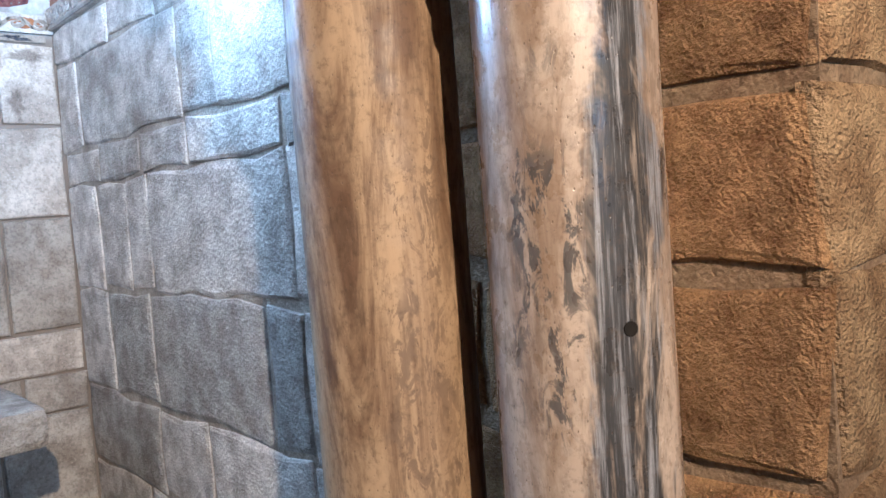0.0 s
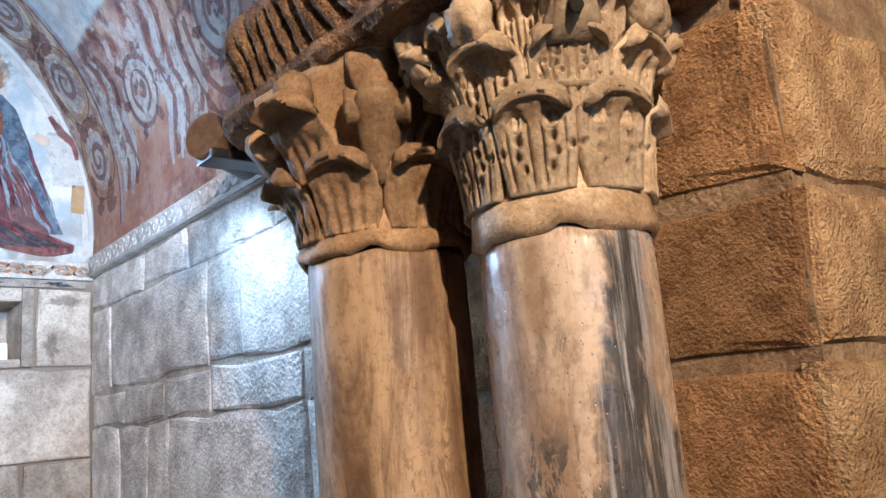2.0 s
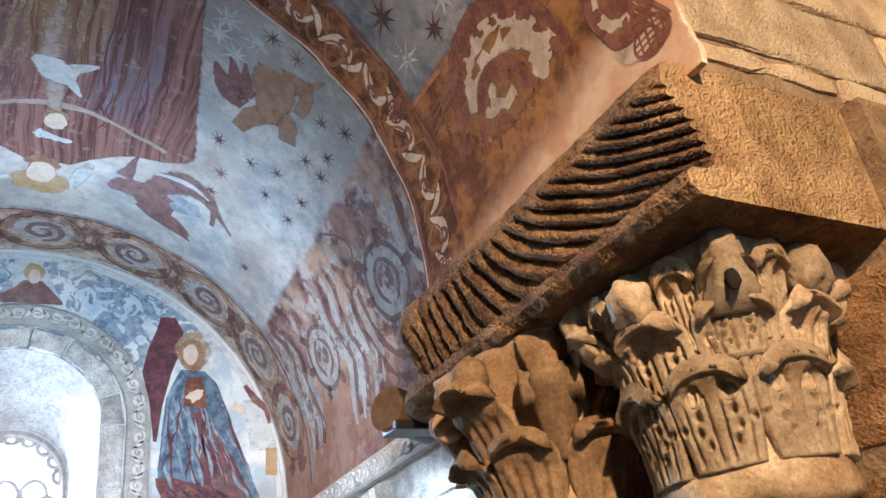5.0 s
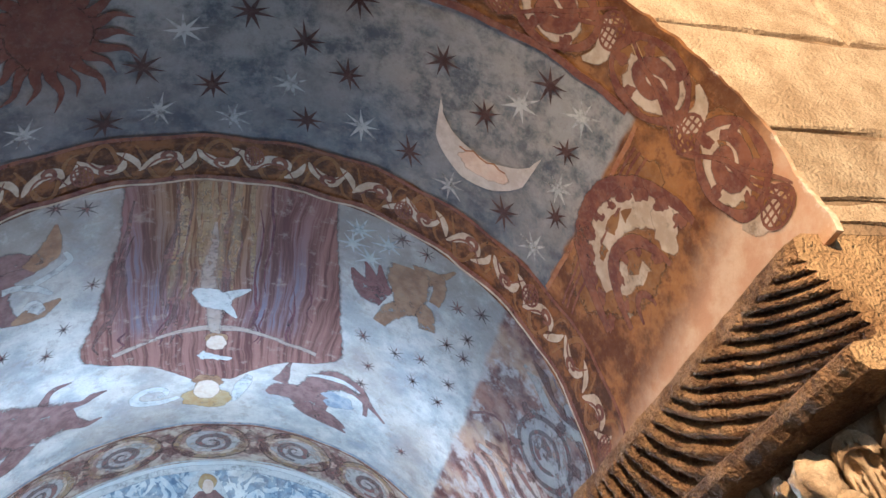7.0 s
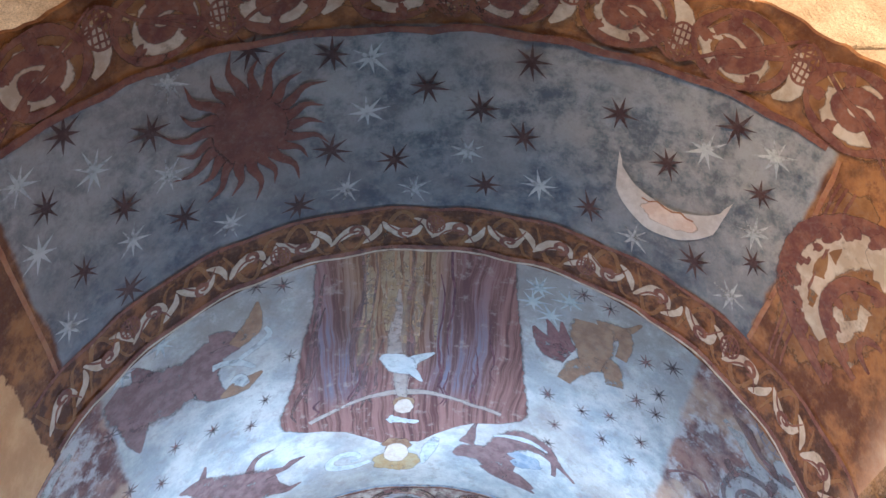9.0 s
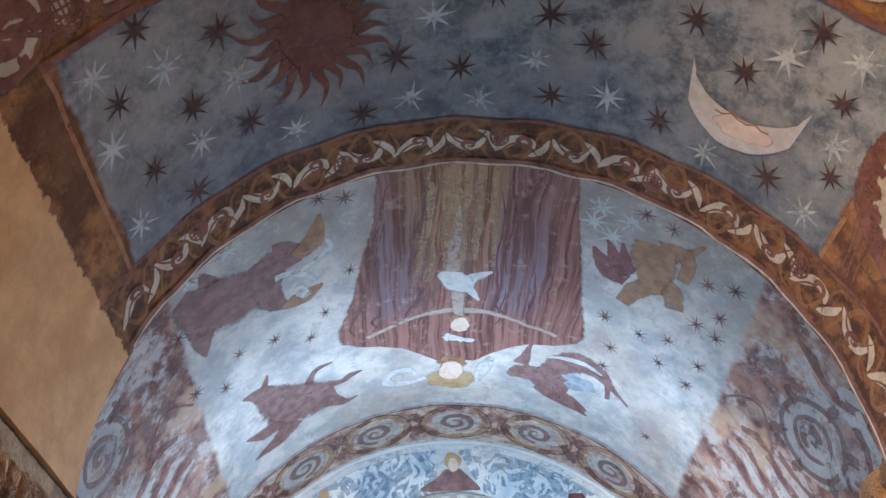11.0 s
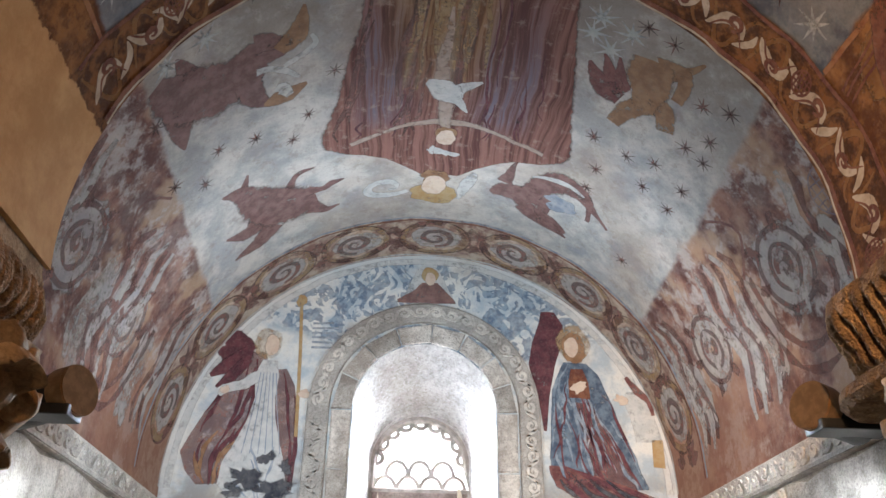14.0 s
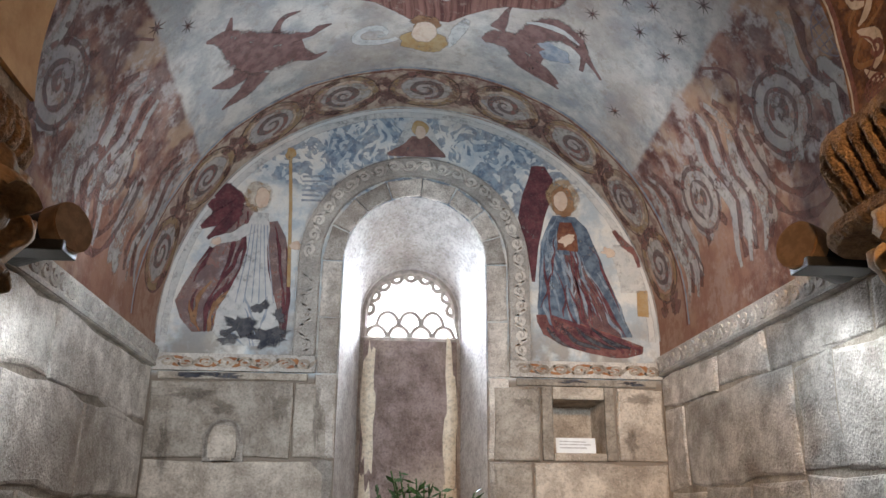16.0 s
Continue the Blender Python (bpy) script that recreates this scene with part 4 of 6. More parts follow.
for s, jamb in ((1, jamb_r), (-1, jamb_l)):
    zs = [0, 0.4, 0.8, 1.13, 1.455, 1.745, 2.022, 2.345]
    # reveal: same stone as the front, its dimmer light put into a browner colour
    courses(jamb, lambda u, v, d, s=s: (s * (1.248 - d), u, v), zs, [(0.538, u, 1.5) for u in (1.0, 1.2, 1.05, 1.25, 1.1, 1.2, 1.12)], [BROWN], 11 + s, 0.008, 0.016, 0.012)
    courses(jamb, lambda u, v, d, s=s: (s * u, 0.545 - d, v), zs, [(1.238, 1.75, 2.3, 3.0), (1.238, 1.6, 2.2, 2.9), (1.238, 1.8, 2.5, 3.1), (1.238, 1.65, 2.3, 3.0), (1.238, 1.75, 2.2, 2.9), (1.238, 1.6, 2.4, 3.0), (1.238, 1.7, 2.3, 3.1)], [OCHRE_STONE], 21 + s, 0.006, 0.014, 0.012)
    # above the impost, cut to the arch
    zs = [2.625, 2.675, 2.85, 3.16, 3.42, 3.72, 4.1, 4.5, 5.1]
    rnd = random.Random(31 + s)
    for i, (v0, v1) in enumerate(zip(zs, zs[1:])):
        def edge(v):
            return math.sqrt(max(0.0, 0.905 ** 2 - (v - 2.686) ** 2)) if v < 2.686 + 0.905 else 0.0
        us = [None, 1.27 + 0.2 * (i % 3), 1.9 + 0.1 * (i % 2), 2.6, 3.2]
        for k in range(4):
            u1 = us[k + 1]

            def at(u, v, d, k=k, u1=u1):
                if k == 0:
                    e = edge(v)
                    u = e + u * (u1 - 0.008 - e)
                return (s * u, 0.585 - d, v)

            if k == 0:
                block("stone_block", 0.0, 1.0, v0, v1, at, TAN, arch_wall, rnd, rnd.uniform(0.006, 0.014), 0.005, 0.03, 0.006)
            else:
                block("stone_block", us[k], u1, v0, v1, at, TAN, arch_wall, rnd, rnd.uniform(0.006, 0.014), 0.005, 0.03, 0.008)


# ---- carved bands ----
def ribbon2(points, widths):
    """A strip along points in the plane, as vertices, quads and how far inside its edge each vertex lies."""
    vs, fs, es, n = [], [], [], len(points)
    for i, (x, y) in enumerate(points):
        x0, y0 = points[max(0, i - 1)]
        x1, y1 = points[min(n - 1, i + 1)]
        l = math.hypot(x1 - x0, y1 - y0) or 1
        w = (widths if isinstance(widths, (int, float)) else widths[i]) * 0.62
        dx, dy = -(y1 - y0) / l * w, (x1 - x0) / l * w
        vs += [(x + dx, y + dy), (x, y), (x - dx, y - dy)]
        es += [0.0, 1.0, 0.0]
        if i:
            o = 3 * i
            fs += [(o - 3, o, o + 1, o - 2), (o - 2, o + 1, o + 2, o - 1)]
    return vs, fs, es


def spiral2(cx, cy, rx, ry, turns, w, start=0.0, hand=1, inner=0.12, n=0):
    n = n or int(16 * turns) + 6
    pts = []
    for i in range(n + 1):
        q = i / n
        k = 1 - (1 - inner) * q
        a = radians(start) + hand * 2 * math.pi * turns * q
        pts.append((cx + rx * k * math.cos(a), cy + ry * k * math.sin(a)))
    return ribbon2(pts, [w * (0.45 + 0.75 * math.sin(math.pi * min(1, 0.12 + i / n))) for i in range(n + 1)])


def blob2(cx, cy, rx, ry, seed=0.0, rough=0.18, turn=0.0, n=26, lobes=2.0):
    vs, fs = [(cx, cy)], []
    c, s = math.cos(radians(turn)), math.sin(radians(turn))
    for ring in (0.62, 1.08):
        for i in range(n):
            a = 2 * math.pi * i / n
            k = ring * (1 + rough * 2 * noise.noise(Vector((math.cos(a) * lobes, math.sin(a) * lobes, seed * 3.7 + 0.5))))
            x, y = rx * k * math.cos(a), ry * k * math.sin(a)
            vs.append((cx + x * c - y * s, cy + x * s + y * c))
    for i in range(n):
        j = (i + 1) % n
        fs.append((0, 1 + i, 1 + j))
        fs.append((1 + i, 1 + n + i, 1 + n + j, 1 + j))
    return vs, fs, [1.0] * (n + 1) + [0.0] * n


def fill2(points, steps=6):
    """A filled outline whose left and right sides are given row by row: (v, left, right)."""
    vs, fs, es = [], [], []
    cols = [0.0, 0.06] + [i / steps for i in range(1, steps)] + [0.94, 1.0]
    m = len(cols)
    for k, (v, l, r) in enumerate(points):
        for q in cols:
            vs.append((l + (r - l) * q, v))
            es.append(0.0 if q in (0.0, 1.0) else (0.35 if k in (0, len(points) - 1) else 1.0))
        if k:
            for i in range(m - 1):
                o = (k - 1) * m + i
                fs.append((o, o + 1, o + m + 1, o + m))
    return vs, fs, es


def star2(cx, cy, r, rays, seed):
    rnd = random.Random(seed)
    vs, fs = [], []
    t0 = rnd.uniform(0, 6)
    for i in range(rays):
        a = t0 + 2 * math.pi * i / rays + rnd.uniform(-0.12, 0.12)
        l, w = r * rnd.uniform(0.9, 1.25), r * 0.105
        c, s = math.cos(a), math.sin(a)
        o = len(vs)
        for p, q in ((-0.1 * r, -w * 0.8), (l * 0.30, -w), (l, 0), (l * 0.30, w), (-0.1 * r, w * 0.8)):
            vs.append((cx + p * c - q * s, cy + p * s + q * c))
        fs.append((o, o + 1, o + 2, o + 3, o + 4))
    return vs, fs, [0.75] * len(vs)


def stroke_path(rows):
    """A smooth brush stroke through rows of (u, v, width)."""
    pts, ws, n = [], [], len(rows)
    for i in range(n - 1):
        p = [Vector(rows[max(0, min(n - 1, i + k))]) for k in (-1, 0, 1, 2)]
        for j in range(6 + (i == n - 2)):
            t = j / 6
            q = 0.5 * (2 * p[1] + (p[2] - p[0]) * t + (2 * p[0] - 5 * p[1] + 4 * p[2] - p[3]) * t * t + (3 * p[1] - p[0] - 3 * p[2] + p[3]) * t ** 3)
            pts.append((q.x, q.y))
            ws.append(max(0.003, q.z))
    return ribbon2(pts, ws)


def brushed(rows, n, seed, wide, reach=0.6, sway=0.03):
    """Loose brush strokes that follow a shape given row by row as (v, left, right)."""
    r, out = random.Random(seed), []
    for _ in range(n):
        q, i0 = r.uniform(0.04, 0.96), r.uniform(0, 1 - reach * 0.5) * (len(rows) - 1)
        i1 = min(len(rows) - 1.001, i0 + r.uniform(0.4, 1.0) * reach * (len(rows) - 1))
        pts, dq = [], r.uniform(-sway, sway)
        for j in range(6):
            f = i0 + (i1 - i0) * j / 5
            a, b = rows[int(f)], rows[int(f) + 1]
            g = f - int(f)
            v, l, e = (a[k] + (b[k] - a[k]) * g for k in range(3))
            qq = min(0.97, max(0.03, q + dq * j + 0.012 * math.sin(j * 2.1 + q * 40)))
            pts.append((l + (e - l) * qq, v, wide * r.uniform(0.5, 1.2) * math.sin(math.pi * (0.1 + 0.8 * j / 5))))
        out.append(stroke_path(pts))
    return out


def deco(name, shapes, surf, mat, parent, lift, label=""):
    """Paint on a curved surface: plane shapes laid on surf by an unsteady brush, lift metres proud, joined as one motif."""
    vs, fs, es = [], [], []
    for k, (sv, sf, se) in enumerate(shapes):
        o = len(vs)
        h = 0.0004 + lift * 0.4 + 0.00003 * (k % 8)
        for u, v in sv:
            q = Vector((u * 14, v * 14, lift * 900))
            vs.append(surf(u + 0.007 * noise.noise(q), v + 0.007 * noise.noise(q + Vector((7, 3, 0))), h))
        es += se
        fs += [tuple(o + i for i in f) for f in sf]
    ob = raw(name, vs, fs, mat, parent, label)
    ob.data.attributes.new("edge", "FLOAT", "POINT").data.foreach_set("value", es)
    return ob


RV, RS = 1.155, 0.881
DV, DS = RV * math.pi / 180, RS * math.pi / 180      # metres a degree


def V(p, y, d=0.0):
    return on_vault(p / DV, y, d)


def S(p, y, d=0.0):
    a = p / DS
    return on_soffit(a, y, d + 0.0003 + noise.noise(Vector((a * 0.06, y * 5, 1.7))) * 0.005)


def relief(name, shapes, at, mat, parent, h):
    """Low carving: raised strokes with sides."""
    bm = bmesh.new()
    for sv, sf, se in shapes:
        vs = [bm.verts.new(at(u, v, h)) for u, v in sv]
        lo = [bm.verts.new(at(u, v, -0.004)) for u, v in sv]
        cnt = {}
        for f in sf:
            bm.faces.new([vs[i] for i in f])
            for i in range(len(f)):
                e = (f[i], f[(i + 1) % len(f)])
                key = tuple(sorted(e))
                cnt[key] = None if key in cnt else e
        for e in cnt.values():
            if e:
                bm.faces.new((vs[e[0]], vs[e[1]], lo[e[1]], lo[e[0]]))
    return part(name, bm, mat, parent)


def scroll_row(u0, u1, v0, v1, step, w):
    out, i, u = [], 0, u0 + step / 2
    mid, r = (v0 + v1) / 2, (v1 - v0) * 0.40
    while u < u1 - step * 0.3:
        h = 1 if i % 2 else -1
        out.append(spiral2(u, mid, step * 0.42, r, 1.35, w, 200 if h > 0 else 160, h, 0.2, 16))
        out.append(ribbon2([(u + step * 0.25, mid - h * r), (u + step * 0.5, mid), (u + step * 0.72, mid + h * r * 0.9)], [w * 0.7, w * 1.3, w * 0.5]))
        u += step
        i += 1
    return out


CARVE = stone("carved_grey_limestone", (0.42, 0.39, 0.36), (0.62, 0.58, 0.53), 110, 0.003, 0.85, (0.24, 0.21, 0.19), 0.5)
for s, parent in ((1, wall_r), (-1, wall_l)):
    c = tagged(link("cornice", box(min(s * 1.135, s * 1.2), max(s * 1.135, s * 1.2), 1.5, 3.6, 2.414, 2.508, 0.004), CARVE), "grey cornice carved with running scrolls", "cornice", "cornices", "structure")
    relief("scroll_carving", scroll_row(1.55, 3.58, 2.432, 2.500, 0.072, 0.013), lambda u, v, d, s=s: (s * (1.135 - d), u, v), CARVE, c, 0.008)
    relief("fillet", [ribbon2([(1.5 + 0.1 * i, 2.423) for i in range(22)], 0.010)], lambda u, v, d, s=s: (s * (1.135 - d), u, v), CARVE, c, 0.006)
for a, b in ((-1.15, -0.44), (0.44, 1.15)):
    c = tagged(link("sill_band", box(a, b, 3.578, 3.62, 2.402, 2.478, 0.003), CARVE), "worn carved band with rusty scrolls under the fresco", "frieze", "friezes", "structure")
    relief("scroll_carving", scroll_row(a + 0.02, b, 2.412, 2.468, 0.085, 0.010), lambda u, v, d: (u, 3.578 - d, v), BUFF, c, 0.003)
    deco("scroll_paint", scroll_row(a + 0.05, b, 2.412, 2.468, 0.12, 0.012), lambda u, v, d: (u, 3.578 - d, v), P_RUST, c, 0.005)
    c2 = tagged(link("ledge_course", box(a + 0.03, b - 0.03, 3.585, 3.62, 2.366, 2.398, 0.006), BUFF), "dirty plaster strip under the frieze", "plaster strip", "plaster strips", "structure")

# window ring of wedge stones, and the carved ring round it
ring = tagged(new("window_arch"), "pale wedge-stone arch round the chancel window", "window arch", kind="structure")
rnd = random.Random(3)
cuts = [-90, -66, -43, -20, 4, 27, 50, 70, 90]
for a0, a1 in zip(cuts, cuts[1:]):
    block("wedge_stone", a0 * 0.0068, a1 * 0.0068, 0.338, 0.437, lambda u, v, d: (v * math.sin(u / 0.0068 * math.pi / 180), 3.596 - d, 2.935 + v * math.cos(u / 0.0068 * math.pi / 180)), PALE, ring, rnd, 0.010, 0.003, 0.02, 0.003)
for sx in (-1, 1):
    for z0, z1 in ((1.2, 1.75), (1.75, 2.03), (2.03, 2.40), (2.40, 2.66), (2.66, 2.935)):
        block("jamb_stone", 0.338, 0.437, z0, z1, lambda u, v, d, sx=sx: (sx * u, 3.596 - d, v), PALE, ring, rnd, 0.008, 0.003, 0.02, 0.003)
bm = bmesh.new()
prof = [(0.441, -0.006), (0.445, 0.012), (0.452, 0.016), (0.535, 0.016), (0.542, 0.012), (0.546, -0.006)]
prev = None
stations = [(90, 2.48)] + [(90, 2.48 + 0.455 * i / 6) for i in range(1, 6)] + [(90 - 180 * i / 40, None) for i in range(41)] + [(-90, 2.935 - 0.455 * i / 6) for i in range(1, 7)]
for a, z in stations:
    row = []
    for r, d in prof:
        if z is None:
            row.append(bm.verts.new((r * math.sin(radians(a)), 3.596 - d, 2.935 + r * math.cos(radians(a)))))
        else:
            row.append(bm.verts.new((r * (1 if a > 0 else -1), 3.596 - d, z)))
    if prev:
        for i in range(len(row) - 1):
            bm.faces.new((prev[i], prev[i + 1], row[i + 1], row[i]))
    prev = row
border = tagged(link("window_border", bm, CARVE), "pale border carved with scrolls round the window arch", "border", kind="structure")


def on_ring(u, v, d):
    if abs(u) < 0.775:
        a = u / 0.4935
        return (v * math.sin(a), 3.580 - d, 2.935 + v * math.cos(a))
    return (v * (1 if u > 0 else -1), 3.580 - d, 2.935 - (abs(u) - 0.775))


relief("scroll_carving", scroll_row(-0.775, 0.775, 0.462, 0.527, 0.078, 0.011), on_ring, CARVE, border, 0.007)
for sx in (-1, 1):
    relief("scroll_carving", scroll_row(0.80, 1.22, 0.462, 0.527, 0.07, 0.011), lambda u, v, d, sx=sx: on_ring(sx * u, v, d), CARVE, border, 0.007)

# window: frame and pierced stone tracery
win = tagged(new("window_1"), "pierced stone tracery window, glaring with daylight", "window", kind="structure")
FRAME = plain("grey_window_stone", (0.36, 0.31, 0.28), 0.85)


def tube_path(bm, pts, r, n=6):
    prev = None
    for i, p in enumerate(pts):
        a, b = Vector(pts[max(0, i - 1)]), Vector(pts[min(len(pts) - 1, i + 1)])
        t = (b - a).normalized()
        side = Vector((0, 1, 0))
        up = t.cross(side).normalized()
        row = [bm.verts.new(Vector(p) + r * (math.cos(2 * math.pi * k / n) * up + math.sin(2 * math.pi * k / n) * side)) for k in range(n)]
        if prev:
            for k in range(n):
                bm.faces.new((prev[k], prev[(k + 1) % n], row[(k + 1) % n], row[k]))
        prev = row


bm = bmesh.new()
tube_path(bm, [(-0.25, 4.05, 2.65)] + [(x, 4.05, z) for x, z in arc(0.248, 2.785, -90, 90, 24)] + [(0.25, 4.05, 2.65), (-0.25, 4.05, 2.65)], 0.032)
for k in range(9):
    a = radians(-80 + 20 * k)
    tube_path(bm, [(0.222 * math.sin(a) + 0.030 * math.cos(t), 4.05, 2.785 + 0.222 * math.cos(a) + 0.030 * math.sin(t)) for t in [i * math.pi / 5 for i in range(11)]], 0.013)
part("window_frame", bm, FRAME, win)
bm = bmesh.new()
for row, n in ((0, 4), (1, 3)):
    for k in range(n):
        cx = (k - (n - 1) / 2) * 0.116
        cz = 2.665 + row * 0.075
        tube_path(bm, [(cx + 0.054 * math.cos(t), 4.05, cz + 0.068 * math.sin(t)) for t in [i * math.pi / 12 for i in range(13)]], 0.011)
part("tracery", bm, FRAME, win)
glow = Shade("daylight_backdrop", 1.0)
em = glow.t.nodes.new("ShaderNodeEmission")
em.inputs[0].default_value, em.inputs[1].default_value = (0.90, 0.95, 1.0, 1), 9.0
glow.t.links.new(em.outputs[0], glow.t.nodes["Material Output"].inputs[0])
tagged(link("backdrop", box(-2.5, 2.5, 6.0, 6.05, 0.5, 6.5), glow.m), "bright overcast daylight outside the window", "backdrop", kind="structure")

# pale plaster left on the slab's edges
slab = bpy.data.objects["slab"]
deco("plaster_remnant", [blob2(-0.20, 2.30, 0.035, 0.28, 1, 0.35), blob2(-0.205, 1.75, 0.03, 0.2, 2, 0.4), blob2(0.20, 2.25, 0.03, 0.30, 3, 0.35), blob2(0.195, 1.75, 0.04, 0.22, 4, 0.4)], lambda u, v, d: (u, 3.965 - d, v), LIMEWASH, slab, 0.003)

# niche with its moulded frame, and the card that stands in it
nf = tagged(new("wall_niche"), "square stone niche with a worn moulded frame", "niche", kind="structure")
for nm, b in (("frame_side", (0.582, 0.632, 3.582, 3.62, 2.035, 2.362)), ("frame_side", (0.87, 0.915, 3.582, 3.62, 2.035, 2.362)), ("frame_top", (0.632, 0.87, 3.582, 3.62, 2.305, 2.362)), ("frame_bottom", (0.632, 0.87, 3.584, 3.62, 2.035, 2.07))):
    part(nm, box(*b, 0.008), BUFF, nf)
bm = bmesh.new()
a = [bm.verts.new(p) for p in ((0.632, 3.6, 2.07), (0.87, 3.6, 2.07), (0.87, 3.6, 2.305), (0.632, 3.6, 2.305))]
b = [bm.verts.new(p) for p in ((0.64, 3.80, 2.075), (0.86, 3.80, 2.075), (0.86, 3.80, 2.30), (0.64, 3.80, 2.30))]
for i in range(4):
    bm.faces.new((a[i], a[(i + 1) % 4], b[(i + 1) % 4], b[i]))
bm.faces.new(b)
part("recess", bm, BUFF, nf)
card = tagged(new("card"), "small white card leaning in the wall niche", "card")
bm = box(-0.09, 0.09, -0.0015, 0.0015, 0.0, 0.068)
p = part("sheet", bm, PAPER, card)
deco("line_of_print", [ribbon2([(-0.07, z), (0.05 + 0.02 * (i % 2), z)], 0.004) for i, z in enumerate((0.05, 0.036, 0.022))], lambda u, v, d: (u, -0.0015 - d, v), plain("grey_print", (0.45, 0.45, 0.47), 0.8), card, 0.001)
card.matrix_world = pose(0.737, 3.612, 2.071, -8, 0, 0)

# worn relief on the other side: a blocked niche with a stump of carving
rel = tagged(new("worn_relief"), "eroded pale stone relief in a blocked niche", "relief", kind="structure")
bm = prism([(-0.895, 2.015), (-0.895, 2.11)] + [(-0.81 + 0.085 * math.sin(radians(t)), 2.11 + 0.085 * math.cos(radians(t))) for t in range(-90, 91, 15)] + [(-0.725, 2.015)], 3.580, 3.60)
part("panel", bm, PALE, rel)
bm = prism([(-0.865, 2.018), (-0.872, 2.075), (-0.868, 2.125), (-0.852, 2.158), (-0.815, 2.168), (-0.775, 2.160), (-0.757, 2.130), (-0.752, 2.070), (-0.758, 2.018)], 3.552, 3.582)
bmesh.ops.bevel(bm, geom=[e for e in bm.edges if e.calc_face_angle(0) > 1.2], offset=0.010, segments=2, affect="EDGES")
part("stump", bm, GREYBUFF, rel, "worn stump with a flattened top")
deco("grime", [stroke_path([(-0.885, 2.03, 0.02), (-0.885, 2.11, 0.03), (-0.85, 2.175, 0.025), (-0.78, 2.18, 0.02), (-0.745, 2.12, 0.012)]), blob2(-0.83, 2.24, 0.05, 0.03, 3, 0.5)], lambda u, v, d: (u, 3.5785 - d, v), P_STAIN, rel, 0.002, "dark grime round the stump")

# grime on the bare stone under the paintings
deco("grime", [blob2(-0.86, 2.384, 0.13, 0.012, 1, 0.5), blob2(-0.98, 2.380, 0.06, 0.011, 2, 0.5), blob2(0.72, 2.386, 0.07, 0.008, 4, 0.5), blob2(1.0, 2.380, 0.06, 0.009, 5, 0.5)], lambda u, v, d: (u, 3.5845 - d, v), P_SOOT, end_wall, 0.001, "sooty grime on the ledge")
for blot in ((-0.96, 2.30, 0.10, 0.035, 1), (-0.58, 2.25, 0.04, 0.07, 2), (-0.42, 2.20, 0.025, 0.13, 3), (0.50, 2.29, 0.05, 0.03, 4), (1.03, 2.31, 0.08, 0.03, 5), (0.98, 2.12, 0.03, 0.08, 6), (-1.06, 2.08, 0.03, 0.10, 7)):
    deco("stain", [blob2(*blot[:4], blot[4], 0.45, 0, 26, 3.0)], lambda u, v, d: (u, 3.576 - d, v), P_STAIN, end_wall, 0.001, "brown damp stain")

# altar slab and the plant on it
altar = tagged(new("altar"), "pale stone altar slab on a block before the window", "altar")
part("top", box(-0.76, 0.76, 2.72, 3.28, 0.93, 1.06, 0.03), PALE, altar)
part("block", box(-0.55, 0.55, 2.82, 3.24, 0.0, 0.93, 0.02), BUFF, altar)
plant = tagged(new("potted_plant"), "leafy green plant in a clay pot on the altar", "plant")
plant.location = (0.03, 3.08, 1.03)
bm = bmesh.new()
prev = None
for z, r in ((0, 0.07), (0.02, 0.085), (0.14, 0.11), (0.16, 0.12), (0.18, 0.12), (0.18, 0.10), (0.15, 0.095)):
    row = [bm.verts.new((r * math.cos(2 * math.pi * i / 24), r * math.sin(2 * math.pi * i / 24), z)) for i in range(24)]
    if prev:
        for i in range(24):
            bm.faces.new((prev[i], prev[(i + 1) % 24], row[(i + 1) % 24], row[i]))
    prev = row
bm.faces.new(prev)
part("pot", bm, plain("clay_pot", (0.30, 0.13, 0.07), 0.8), plant)
rnd = random.Random(8)
sb, lb = bmesh.new(), bmesh.new()
for k in range(30):
    a, sp, hh = rnd.uniform(0, 6.28), rnd.uniform(0.03, 0.25), rnd.uniform(0.55, 0.80)
    pts = [(sp * q ** 1.6 * math.cos(a), sp * q ** 1.6 * math.sin(a), 0.14 + hh * q) for q in [i / 7 for i in range(8)]]
    tube_path(sb, pts, 0.003, 4)
    for j in range(26):
        q = rnd.uniform(0.55, 1.0)
        c = Vector((sp * q ** 1.6 * math.cos(a), sp * q ** 1.6 * math.sin(a), 0.14 + hh * q))
        d = Vector((rnd.uniform(-1, 1), rnd.uniform(-1, 1), rnd.uniform(-0.2, 0.9))).normalized()
        w = d.cross(Vector((rnd.uniform(-1, 1), rnd.uniform(-1, 1), 0.3))).normalized() * 0.008
        L = rnd.uniform(0.035, 0.065)
        vs = [lb.verts.new(c + o) for o in (Vector((0, 0, 0)), d * L * 0.5 + w, d * L, d * L * 0.5 - w)]
        lb.faces.new(vs)
part("stems", sb, LEAF, plant)
part("foliage", lb, LEAF, plant)

